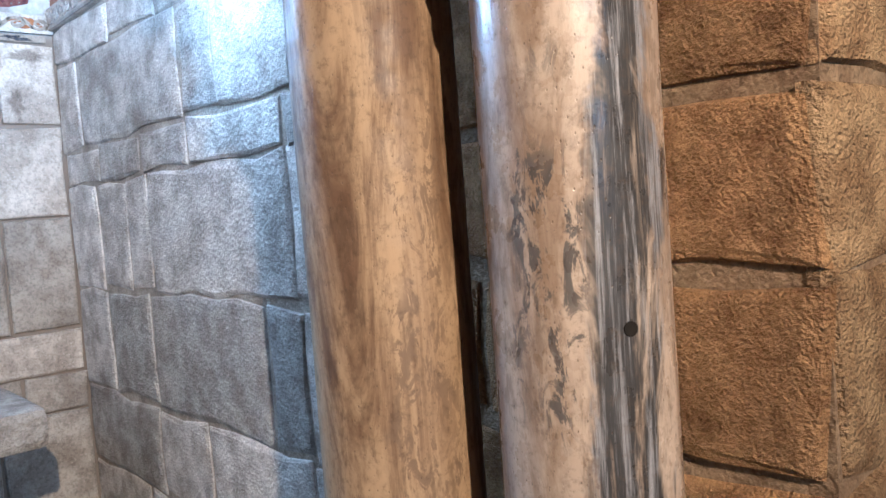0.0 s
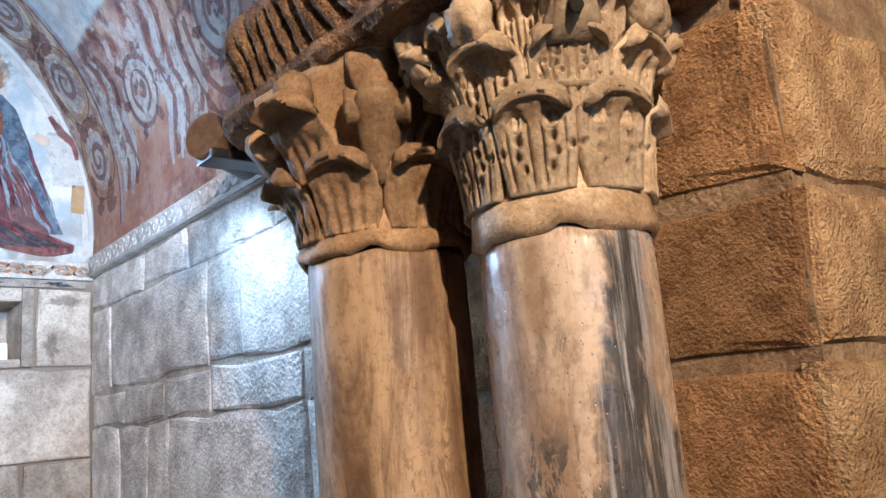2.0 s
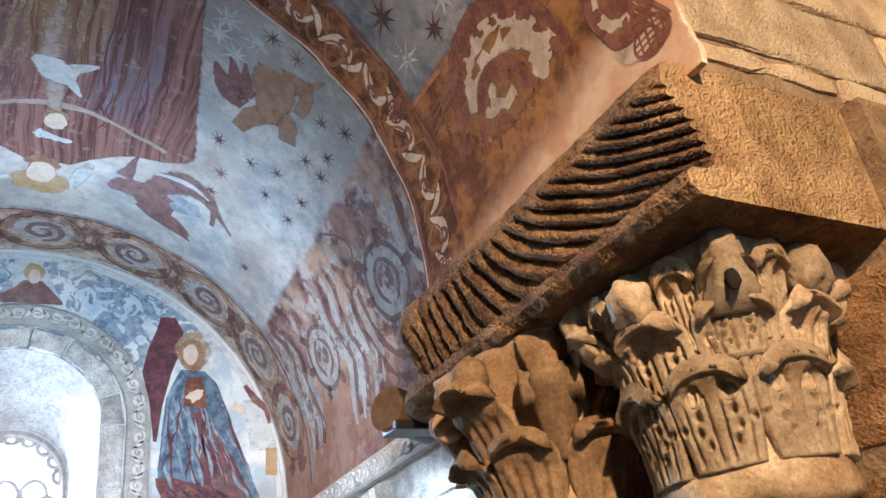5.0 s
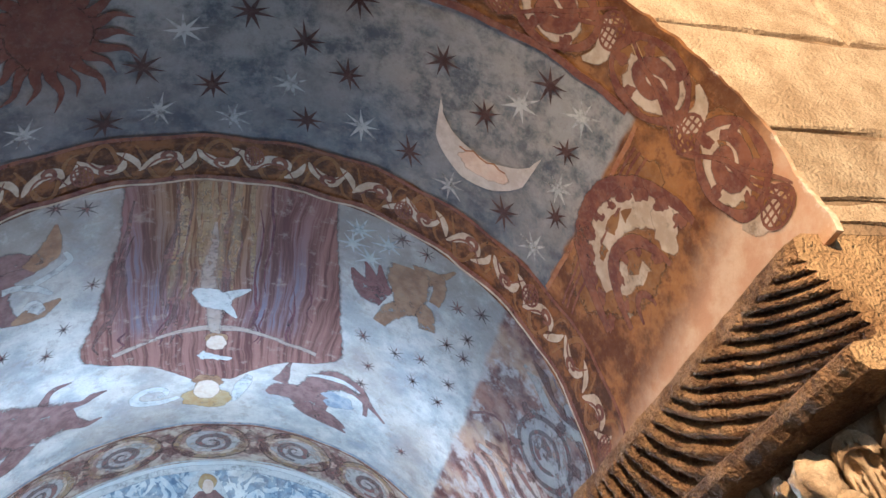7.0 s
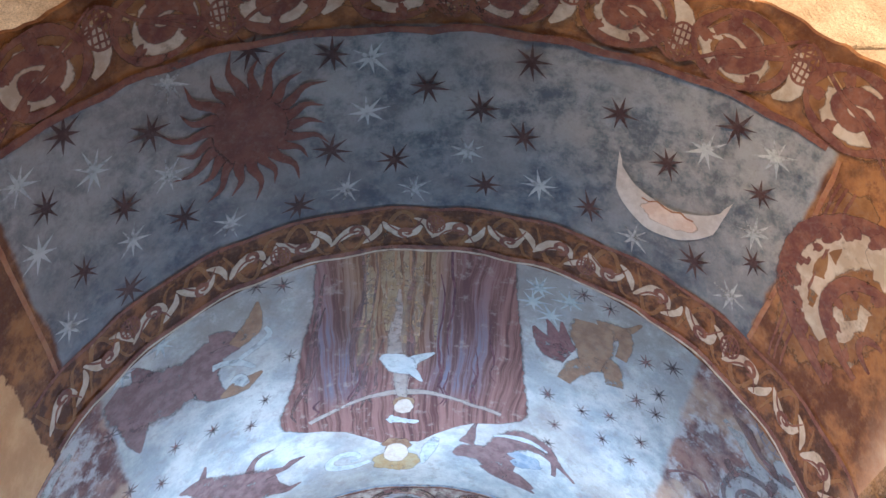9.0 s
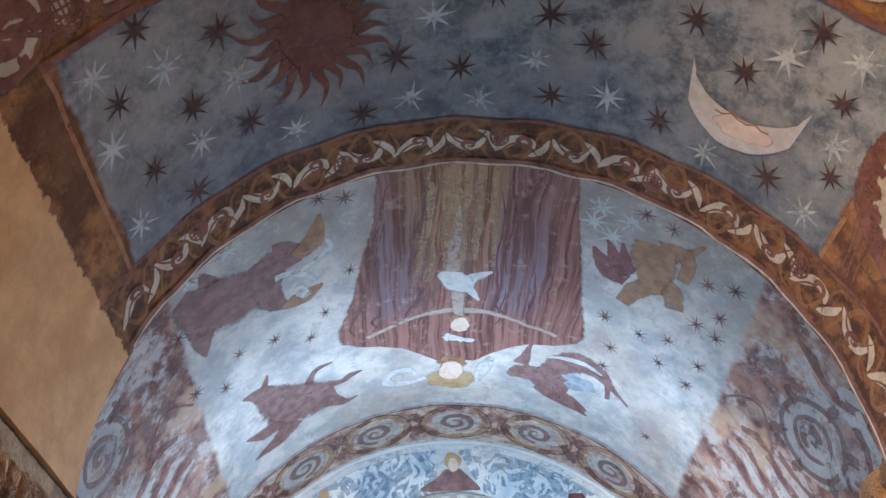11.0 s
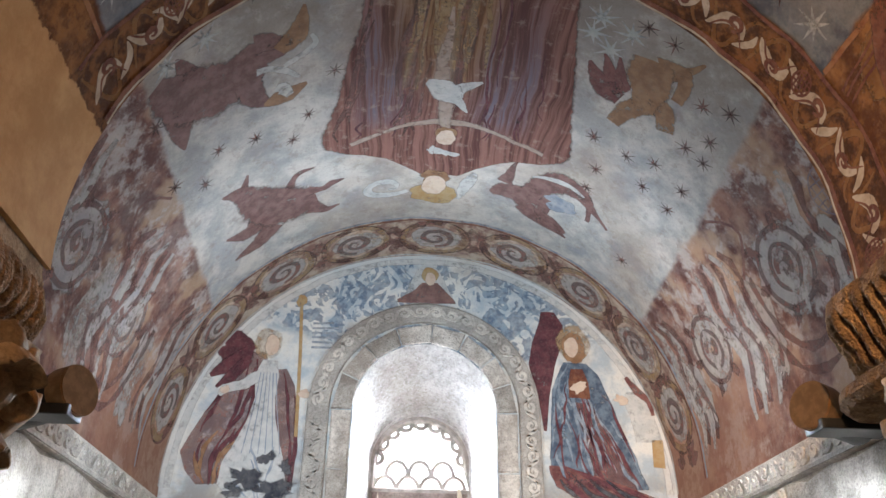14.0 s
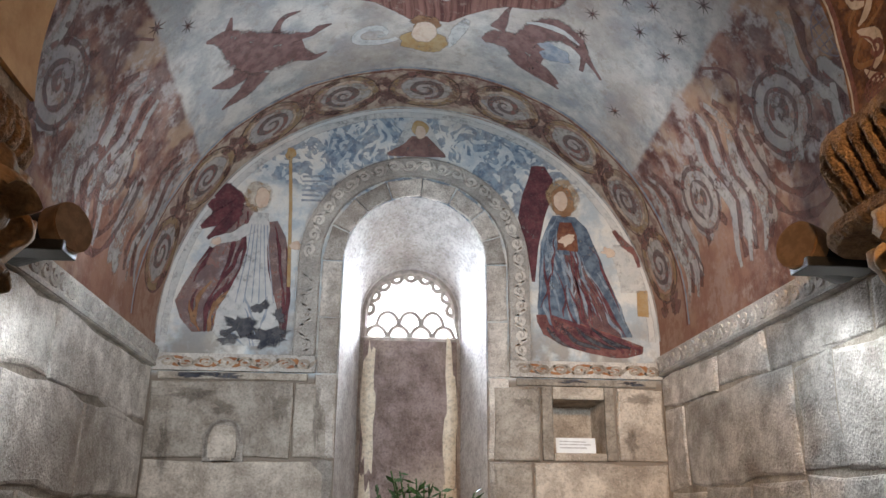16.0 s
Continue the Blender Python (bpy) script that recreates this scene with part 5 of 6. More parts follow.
# ---- frescoes of the arch ----
DARK_STARS = [(-24.1, 0.775), (-12.1, 0.818), (2.9, 0.923), (11.5, 0.975), (19.1, 1.04), (18.5, 0.829), (33.3, 0.905), (42.3, 0.987), (13.5, 1.216), (32.0, 1.21), (51.7, 1.218), (50.7, 0.819),
              (57.3, 0.941), (60.6, 1.113), (-2.5, 1.145), (-13.0, 1.095), (-19.6, 1.252), (-40.6, 0.891), (-52.3, 0.791), (-47.1, 1.036), (-38.6, 1.153), (-58.1, 0.917), (-56.1, 1.124), (-50.5, 1.266)]
PALE_STARS = [(-6.1, 0.837), (-6.9, 0.987), (-36.5, 0.793), (-50.1, 0.909), (-39.4, 1.02), (-31.4, 1.239), (-47.6, 1.136), (-10.9, 1.229), (1.1, 1.245), (22.9, 1.188), (9.8, 1.114), (40.9, 1.246),
              (47.3, 0.91), (56.9, 0.837), (58.7, 1.04), (59.1, 1.244), (-61.2, 1.004), (-61.5, 1.222), (-60.3, 0.833)]
for i, (a, y) in enumerate(DARK_STARS):
    deco("painted_star", [star2(a * DS, y, 0.046 if abs(a) < 55 else 0.038, 8, i), blob2(a * DS, y, 0.012, 0.012, i)], S, P_STAR, soffit, 0.002, "dark brown eight-rayed star")
for i, (a, y) in enumerate(PALE_STARS):
    deco("painted_star", [star2(a * DS, y, 0.046, 8, 50 + i)], S, P_PALE, soffit, 0.002, "pale washed-out star")
sun = [blob2(-25.7 * DS, 0.979, 0.092, 0.092, 2, 0.03, 0, 40)]
for k in range(21):
    a = 2 * math.pi * k / 21 + 0.1
    long = 0.215 if k % 2 else 0.185
    pts = []
    for j in range(9):
        r = 0.082 + (long - 0.082) * j / 8
        w = a + 0.055 * math.sin(j * 0.85 + 0.6)
        pts.append((-25.7 * DS + r * math.cos(w), 0.979 + r * math.sin(w)))
    sun.append(ribbon2(pts, [0.036 * (1 - j / 8.3) for j in range(9)]))
deco("painted_sun", sun, S, P_SUN, soffit, 0.002, "dark red sun with wavy rays")
m0, m1 = 34.4 * DS, 53.9 * DS
mc, mw = (m0 + m1) / 2, (m1 - m0) / 2
vs, fs, es = [], [], []
for i in range(25):
    q = -1 + i / 12
    x = mc + mw * q * (1.06 if abs(q) < 0.9 else 1.0)
    out = 1.006 + 0.190 * math.sqrt(max(0, 1 - q * q))
    inn = 1.004 + 0.105 * max(0, 1 - q * q) ** 0.8
    for j in range(5):
        vs.append((x, inn + (out - inn) * j / 4))
        es.append(0.3 if j in (0, 4) else 1.0)
    if i:
        for j in range(4):
            o = (i - 1) * 5 + j
            fs.append((o, o + 1, o + 6, o + 5))
deco("painted_moon", [(vs, fs, es)], S, P_MOON, soffit, 0.002, "pale crescent moon")
deco("moon_shading", [blob2(mc + 0.015, 1.135, 0.075, 0.030, 4, 0.2, -8)], S, P_FLESH, soffit, 0.003)
deco("moon_line", [ribbon2([(mc - 0.06 + 0.02 * i, 1.108 + 0.006 * math.sin(i * 2.2)) for i in range(8)], 0.004)], S, P_RUST, soffit, 0.0035)

rnd = random.Random(12)


def cone_net(u, v, ru, rv, dark):
    """A netted seed head."""
    for k in (-0.6, -0.2, 0.2, 0.6):
        h = math.sqrt(1 - k * k)
        dark.append(ribbon2([(u + ru * k, v - rv * h), (u + ru * k * 0.9, v), (u + ru * k, v + rv * h)], 0.0045))
        dark.append(ribbon2([(u - ru * h, v + rv * k), (u, v + rv * k), (u + ru * h, v + rv * k)], 0.0045))
    dark.append(ribbon2([(u + ru * math.cos(t), v + rv * math.sin(t)) for t in [i * math.pi / 8 for i in range(17)]], 0.006))


# rear border of the arch
k, a = 0, -67.5
while a < 90:
    cream, dark = [], []
    h = 1 if k % 2 else -1
    u = a * DS
    for rows in (((-0.066, -0.040, 0.006), (-0.044, -0.012, 0.032), (-0.010, 0.018, 0.046), (0.026, 0.014, 0.040), (0.042, -0.016, 0.014)), ((0.026, -0.050, 0.006), (0.050, -0.034, 0.026), (0.070, -0.006, 0.026), (0.078, 0.030, 0.006))):
        cream.append(stroke_path([(u + p + rnd.uniform(-0.004, 0.004), 1.40 + h * q * 0.85, w * 0.72) for p, q, w in rows]))
    dark.append(spiral2(u + 0.004, 1.40 + 0.012 * h, 0.024, 0.022, 1.2, 0.012, 90, h, 0.2, 16))
    dark.append(stroke_path([(u - 0.050, 1.40 - 0.030 * h, 0.004), (u - 0.020, 1.40 + 0.002 * h, 0.007), (u + 0.020, 1.40 + 0.002 * h, 0.006), (u + 0.05, 1.40 - 0.04 * h, 0.003)]))
    deco("scroll_stem", [stroke_path([(u - 0.07, 1.40 + 0.060 * h, 0.006), (u - 0.03, 1.40 - 0.052 * h, 0.016), (u + 0.01, 1.40 - 0.060 * h, 0.014), (u + 0.05, 1.40 + 0.045 * h, 0.010), (u + 0.08, 1.40 + 0.060 * h, 0.005)])], S, P_TAN, soffit, 0.0012, "ochre-brown stem")
    if k % 3 == 1:
        cone_net((a + 5.6) * DS, 1.40 - 0.02 * h, 0.026, 0.034, dark)
    deco("scroll_leaf", cream, S, P_CREAM, soffit, 0.002, "cream curling leaf")
    deco("scroll_stem", dark, S, P_MAROON, soffit, 0.0035, "maroon stem")
    k, a = k + 1, a + 9.6
for y0, w, m in ((1.318, 0.012, P_MAROON), (1.470, 0.016, P_MAROON), (1.482, 0.007, P_CREAM)):
    deco("border_line", [ribbon2([(a * DS, y0 + 0.004 * math.sin(a * 0.4) + 0.02 * min(1, abs(a) / 90) * (y0 > 1.4)) for a in range(-72, 97, 3)], w)], S, m, soffit, 0.0025)

# front border: large scrolls under netted pods, bound by curling stems
def wave(a0, a1, y0, y1, hand, bow, w, n=14):
    """A stem that swings from one edge of the border to the other."""
    return ribbon2([((a0 + (a1 - a0) * j / n) * DS, y0 + (y1 - y0) * ease(j / n) + hand * bow * math.sin(2 * math.pi * j / n)) for j in range(n + 1)], [w * (0.55 + 0.6 * math.sin(math.pi * j / n)) for j in range(n + 1)])


k, a = 0, -69.0
while a < 90:
    cream, dark, ochre, tan = [], [], [], []
    h = 1 if k % 2 else -1
    u = a * DS
    # a broad ochre leaf behind, a pale eye with a dark spiral, and lobes that break its rim
    tan.append(blob2(u, 0.655, 0.118, 0.082, k + 2, 0.12))
    cream.append(blob2(u - 0.012 * h, 0.662, 0.078, 0.060, k, 0.10, 20 * h))
    cream.append(stroke_path([(u + 0.095, 0.655 + 0.060 * h, 0.010), (u + 0.125, 0.655 + 0.030 * h, 0.036), (u + 0.128, 0.655 - 0.012 * h, 0.040), (u + 0.105, 0.655 - 0.048 * h, 0.012)]))
    dark.append(spiral2(u - 0.010 * h, 0.660, 0.060, 0.048, 1.35, 0.030, 120 + 90 * h, h, 0.14, 30))
    dark.append(ribbon2([(u + 0.098 * math.cos(t), 0.657 + 0.076 * math.sin(t)) for t in [i * math.pi / 14 for i in range(29)]], [0.018 + 0.006 * math.sin(i * 0.9) for i in range(29)]))
    for t in (0.3, 1.4, 2.6, 3.7, 5.0):
        dark.append(blob2(u + 0.080 * math.cos(t + k), 0.658 + 0.062 * math.sin(t + k), 0.020, 0.013, t + k, 0.3, math.degrees(t + k)))
    for j in range(3):
        dark.append(wave(a - 8 + 0.9 * j, a + 8 + 0.9 * j, 0.655 + (0.078 - 0.012 * j) * h, 0.655 - (0.078 - 0.012 * j) * h, -h, 0.018, 0.0085))
    ochre.append(wave(a - 7, a + 9, 0.655 + 0.060 * h, 0.655 - 0.060 * h, -h, 0.018, 0.018))
    pod = (a + 8.6) * DS
    tan.append(blob2(pod, 0.655 - 0.030 * h, 0.036, 0.044, k + 7, 0.06))
    cone_net(pod, 0.655 - 0.030 * h, 0.034, 0.042, dark)
    deco("scroll_ground", tan, S, P_TAN, soffit, 0.0012, "ochre-brown leaf ground")
    deco("scroll_stem", ochre, S, P_OCHRE, soffit, 0.0018, "ochre stem")
    deco("scroll_leaf", cream, S, P_CREAM, soffit, 0.0025, "cream curling leaf")
    deco("scroll_stem", dark, S, P_MAROON, soffit, 0.0038, "maroon stem")
    k, a = k + 1, a + 16.6
deco("border_line", [ribbon2([(a * DS, 0.752 + 0.012 * max(0, 1 - abs(a) / 60) + 0.003 * math.sin(a * 0.5)) for a in range(-66, 66, 3)], 0.018)], S, P_MAROON, soffit, 0.0025)
for a0 in (65.2, -66):
    deco("border_line", [ribbon2([(a0 * DS + 0.003 * math.sin(j), 0.76 + 0.55 * j / 12) for j in range(13)], 0.012)], S, P_RUST, soffit, 0.0025)

# haunch panel: a great branching leaf, its pale lobes set between nested rust-brown arches
def bend_at(a, y, r, ru, t0, t1, w, n=16):
    return ribbon2([((a * DS) - r * ru * math.cos(radians(t0 + (t1 - t0) * j / n)), y + r * math.sin(radians(t0 + (t1 - t0) * j / n))) for j in range(n + 1)], [w * (0.35 + 0.85 * math.sin(math.pi * (0.05 + 0.9 * j / n))) for j in range(n + 1)])


cream, dark, tan = [], [], []
tan += [blob2(73 * DS, 1.02, 0.13, 0.20, 3, 0.14), blob2(70 * DS, 0.86, 0.06, 0.07, 5, 0.2)]
cream += [bend_at(82, 1.00, 0.150, 1.35, -75, 60, 0.085), bend_at(83, 1.06, 0.070, 1.5, -70, 70, 0.060), blob2(77 * DS, 0.87, 0.055, 0.040, 4, 0.3, 30)]
dark += [bend_at(82, 1.01, 0.205, 1.30, -85, 80, 0.040), bend_at(83, 1.03, 0.108, 1.45, -80, 85, 0.030), bend_at(84, 1.06, 0.034, 1.8, -80, 80, 0.016)]
for j in range(11):
    t = radians(-78 + 15.5 * j)
    dark.append(blob2(82 * DS - 0.185 * 1.3 * math.cos(t), 1.01 + 0.185 * math.sin(t), 0.026, 0.016, j, 0.3, math.degrees(t)))
    if j % 2:
        dark.append(blob2(83 * DS - 0.092 * 1.45 * math.cos(t), 1.03 + 0.092 * math.sin(t), 0.018, 0.012, j + 3, 0.3, math.degrees(t)))
deco("leaf_ground", tan, S, P_TAN, soffit, 0.0012, "ochre-brown leaf ground")
deco("great_leaf", cream, S, P_CREAM, soffit, 0.002, "large cream leaf fronds")
deco("leaf_outline", dark, S, P_MAROON, soffit, 0.0035, "rust-brown outline")
for a0 in (66.5, 67.6, 69.0):
    deco("border_line", [ribbon2([((a0 + 2.4 * (j / 14) ** 2) * DS, 0.80 + 0.50 * j / 14) for j in range(15)], 0.007)], S, P_MAROON, soffit, 0.0025)

# ---- frescoes of the vault ----
drape = [(1.52, -15.5, 20), (1.70, -14.6, 19.4), (1.90, -15.6, 20.8), (2.10, -18.6, 22.8), (2.28, -20.4, 24.2), (2.42, -23.2, 25.8), (2.50, -24.4, 26.4), (2.56, -24.0, 25.6), (2.62, -20.5, 22.0), (2.66, -16.0, 16.0), (2.71, -11.0, 12.0), (2.78, -7.0, 8.0), (2.84, -4.0, 4.5)]
deco("painted_drapery", [fill2([(v, l * DV, r * DV) for v, l, r in drape], 22)], V, P_DRAPE, vault, 0.002, "dark wine and ochre hanging drapery")
DRAPE_ROWS = [(v, l * DV, r * DV) for v, l, r in drape[:8]]
deco("drapery_fold", brushed(DRAPE_ROWS, 12, 4, 0.022, 0.8, 0.004), V, P_DIM, vault, 0.003, "dim wine-red folds")
deco("drapery_fold", brushed([(v, l * 0.42, r * 0.30) for v, l, r in DRAPE_ROWS[:5]], 15, 9, 0.026, 0.9, 0.004), V, P_PALEOCHRE, vault, 0.0032, "ochre folds down the middle")
deco("drapery_fold", brushed(DRAPE_ROWS, 9, 6, 0.010, 0.6, 0.004), V, P_DARKWINE, vault, 0.0036, "dark folds")
deco("pale_limb", [stroke_path([(-0.2 * DV, 1.86, 0.012), (-0.5 * DV, 1.98, 0.034), (-1.0 * DV, 2.10, 0.055), (-0.9 * DV, 2.22, 0.075)]), stroke_path([(0.2 * DV, 2.34, 0.060), (0.3 * DV, 2.42, 0.066), (0.8 * DV, 2.52, 0.05)]),
                     stroke_path([(-18 * DV, 2.575, 0.034), (-13 * DV, 2.535, 0.026), (-8 * DV, 2.50, 0.024), (-3 * DV, 2.475, 0.036), (1 * DV, 2.47, 0.05), (5 * DV, 2.475, 0.036), (10 * DV, 2.50, 0.024), (15 * DV, 2.53, 0.026), (20.5 * DV, 2.56, 0.032)])], V, P_LIMB, vault, 0.004, "faded pale limbs")
deco("white_cloth", [stroke_path([(-3.6 * DV, 2.235, 0.03), (-1.5 * DV, 2.26, 0.085), (0.8 * DV, 2.30, 0.10), (2.6 * DV, 2.33, 0.05)]), stroke_path([(1.0 * DV, 2.29, 0.06), (3.6 * DV, 2.25, 0.045), (6.4 * DV, 2.215, 0.010)]), stroke_path([(1.6 * DV, 2.30, 0.05), (3.2 * DV, 2.36, 0.03), (4.4 * DV, 2.40, 0.008)])], V, P_WHITE, vault, 0.0045, "white painted cloth")
deco("plain_disc", [blob2(1.0 * DV, 2.57, 0.040, 0.050, 1, 0.1)], V, P_FLESH, vault, 0.0055)
deco("plain_patch", [blob2(1.0 * DV, 2.535, 0.048, 0.032, 2, 0.2), blob2(-0.5 * DV, 2.86, 0.062, 0.050, 3, 0.2)], V, P_UMBER, vault, 0.005)
deco("white_cloth", [blob2(0.4 * DV, 2.675, 0.060, 0.022, 4, 0.45, 8), blob2(-1.6 * DV, 2.66, 0.012, 0.03, 5, 0.3)], V, P_WHITE, vault, 0.005)
deco("halo", [blob2(-0.3 * DV, 2.99, 0.105, 0.085, 6, 0.12)], V, P_OCHRE, vault, 0.003, "faded yellow halo")
deco("plain_disc", [blob2(-0.5 * DV, 2.925, 0.055, 0.075, 7, 0.08)], V, P_FLESH, vault, 0.0055)
deco("painted_cloud", [spiral2((-11 + 0) * DV, 2.93, 0.11, 0.07, 1.1, 0.035, 30, 1, 0.35), ribbon2([((8 - 0.6 * j) * DV, 2.80 + 0.045 * j) for j in range(6)], [0.03, 0.05, 0.055, 0.05, 0.04, 0.02])], V, P_WHITE, vault, 0.003, "whitish swirling cloud")

# four blunt beast shapes round the drapery, brushed in broad strokes
def stroke2(rows):
    """A brush stroke through rows of (degrees, way along, width)."""
    return stroke_path([(a * DV, y, w) for a, y, w in rows])


def beast(mat, label, lift, *strokes):
    deco("painted_beast", [stroke2([(a, y, w * (1.4 if w > 0.04 and mat is P_BEAST else 1.0)) for a, y, w in r]) for r in strokes], V, mat, vault, lift, label)


beast(P_BEAST, "dull wine-red beast shape", 0.002,
      ((-49.6, 1.85, 0.05), (-46.9, 1.94, 0.14), (-40.9, 2.0, 0.16), (-35.6, 1.98, 0.12), (-31.8, 1.94, 0.09), (-28.0, 1.97, 0.03)),
      ((-47.3, 1.99, 0.09), (-48.0, 2.09, 0.06), (-48.7, 2.18, 0.008)), ((-44.5, 1.92, 0.07), (-44.3, 1.86, 0.05), (-45.3, 1.8, 0.01)),
      ((-35.2, 2.05, 0.07), (-34.4, 2.13, 0.06), (-31.8, 2.2, 0.012)), ((-32.9, 1.89, 0.06), (-30.5, 1.9, 0.05), (-26.4, 1.95, 0.02)))
beast(P_UMBER, "umber wing shape", 0.003, ((-29, 1.95, 0.05), (-25.7, 1.90, 0.075), (-23.8, 1.79, 0.01)), ((-33, 2.18, 0.015), (-29.5, 2.175, 0.075), (-25, 2.14, 0.012)))
deco("white_cloth", [stroke2(((-33.5, 2.01, 0.03), (-31, 2.02, 0.025), (-28, 2.06, 0.03), (-26, 2.11, 0.012))), stroke2(((-28.5, 2.03, 0.02), (-25, 2.00, 0.022), (-22.9, 1.96, 0.02), (-23.6, 1.92, 0.012))), stroke2(((-31, 2.13, 0.01), (-29.5, 2.13, 0.05), (-28.5, 2.18, 0.03)))], V, P_WHITE, vault, 0.0045)
beast(P_UMBER, "umber beast shape", 0.002, ((33.2, 1.86, 0.13), (33.8, 1.93, 0.15), (34.4, 2.02, 0.11), (34.6, 2.08, 0.08)), ((34.5, 2.05, 0.09), (38, 2.04, 0.085), (39.8, 2.12, 0.06)),
      ((34.4, 2.06, 0.08), (32, 2.13, 0.07), (30.8, 2.21, 0.055)), ((34.5, 1.88, 0.09), (37.8, 1.85, 0.07), (39.2, 1.89, 0.05), (39.1, 1.97, 0.04)), ((37.5, 1.84, 0.04), (39, 1.82, 0.03), (40.6, 1.77, 0.01)))
beast(P_VERM, "reddish wing shape", 0.003, ((30.4, 2.09, 0.07), (26.8, 2.06, 0.085), (23.3, 1.97, 0.01)), ((30.3, 2.06, 0.06), (27.5, 2.0, 0.05), (25.4, 1.92, 0.01)), ((30.6, 2.04, 0.05), (29, 1.98, 0.04), (28, 1.91, 0.01)))
beast(P_BEAST, "faded violet antlered beast shape", 0.002,
      ((-45.2, 2.56, 0.012), (-41.5, 2.61, 0.06), (-38.1, 2.74, 0.13), (-33.6, 2.84, 0.17), (-28.6, 2.88, 0.13), (-26.1, 2.88, 0.06)), ((-40.8, 2.6, 0.04), (-40.1, 2.57, 0.03), (-39.3, 2.52, 0.008)),
      ((-31.9, 2.76, 0.04), (-30.6, 2.69, 0.028), (-28.9, 2.66, 0.03), (-25.8, 2.66, 0.008)), ((-27.9, 2.81, 0.05), (-24.6, 2.83, 0.032), (-22.5, 2.81, 0.034), (-20.0, 2.8, 0.01)),
      ((-27.6, 2.94, 0.06), (-24.3, 3.0, 0.04), (-21.4, 2.99, 0.01)), ((-37.5, 2.84, 0.1), (-42.0, 2.89, 0.06), (-47.1, 2.84, 0.01)), ((-36.2, 2.94, 0.08), (-40.9, 3.01, 0.06), (-46.8, 3.02, 0.01)))
beast(P_BEAST, "wine-red bull shape", 0.002,
      ((12.2, 2.92, 0.03), (14.3, 2.89, 0.07), (17.4, 2.88, 0.09), (21.5, 2.9, 0.14), (25.5, 2.91, 0.12)), ((14.5, 2.82, 0.05), (15.2, 2.75, 0.04), (16.1, 2.65, 0.01)),
      ((20.3, 2.85, 0.07), (22.7, 2.75, 0.08), (26.5, 2.69, 0.09), (30.6, 2.71, 0.06), (33.9, 2.76, 0.035), (38.3, 2.83, 0.012)), ((30.4, 2.69, 0.05), (32.9, 2.74, 0.03), (33.7, 2.86, 0.02)),
      ((19.9, 2.95, 0.07), (22.4, 3.01, 0.045), (27.4, 3.04, 0.04), (30.8, 3.06, 0.012)), ((23.6, 2.99, 0.07), (27.9, 3.01, 0.05), (30.2, 3.03, 0.02)))
deco("faded_patch", [blob2(27 * DV, 2.84, 0.07, 0.05, 3, 0.3)], V, P_SMOKE, vault, 0.003, "faded blue belly")
deco("white_cloth", [stroke2(((20, 2.72, 0.01), (24, 2.69, 0.028), (28, 2.685, 0.03), (31.5, 2.71, 0.01)))], V, P_WHITE, vault, 0.003)

VAULT_STARS = [(-31.1, 1.69), (-23.6, 1.72), (-43.1, 2.29), (-36.0, 2.335), (-29.1, 2.436), (-25.7, 2.32), (35.0, 1.76), (30.5, 1.75), (43.3, 1.92), (47.7, 1.87), (47.1, 2.03), (31.4, 2.5), (40.6, 2.29), (48.0, 2.13), (40.5, 2.44), (47.4, 2.32), (46.7, 2.46), (-52, 2.0),
               (-47.5, 2.42), (-52.6, 2.31), (35.5, 2.34), (28.5, 2.33), (44.1, 2.95), (31, 2.64), (44, 2.12), (-19.5, 1.75), (-20, 2.12)]
for i, (a, y) in enumerate(VAULT_STARS):
    deco("painted_star", [star2(a * DV, y, 0.036, 8, 90 + i)], V, P_DIM, vault, 0.002, "small reddish star")
for i, (a, y) in enumerate(((-40.0, 1.78), (23.2, 1.777), (26.0, 1.897), (22.6, 1.85), (28.5, 1.80), (-47, 1.80))):
    deco("painted_star", [star2(a * DV, y, 0.055, 8, 130 + i)], V, P_PALE, vault, 0.002, "pale washed-out star")

# rear border medallions
for k, a in enumerate((-76, -56, -37, -18.2, 1.2, 21, 40, 58, 75)):
    dark, pale, och = [], [], []
    u, h = a * DV, (1 if k % 2 else -1)
    ru, rv = 0.155, 0.145
    pale.append(blob2(u, 3.40, ru * 0.80, rv * 0.72, k, 0.08))
    och.append(ribbon2([(u + ru * math.cos(t), 3.40 + rv * math.sin(t)) for t in [i * math.pi / 12 for i in range(25)]], 0.034))
    dark.append(spiral2(u, 3.40, ru * 0.60, rv * 0.62, 1.6, 0.026, 90, h, 0.15))
    dark.append(ribbon2([(u + ru * 1.13 * math.cos(t), 3.40 + rv * 1.13 * math.sin(t)) for t in [i * math.pi / 12 for i in range(25)]], 0.010))
    for j in range(5):
        t = rnd.uniform(0, 6.28)
        dark.append(blob2(u + ru * 0.98 * math.cos(t), 3.40 + rv * 0.98 * math.sin(t), 0.040, 0.022, j + k, 0.4, math.degrees(t) + 90))
    dark.append(blob2(u + 9.7 * DV, 3.40 + 0.06 * h, 0.045, 0.055, k, 0.4))
    dark.append(blob2(u + 9.7 * DV, 3.40 - 0.07 * h, 0.035, 0.045, k + 3, 0.4))
    deco("medallion_ground", pale, V, P_FAINT, vault, 0.002, "whitish medallion")
    deco("medallion_ring", och, V, P_PALEOCHRE, vault, 0.003, "ochre ring")
    deco("medallion_scroll", dark, V, P_DIM, vault, 0.004, "maroon spiral")
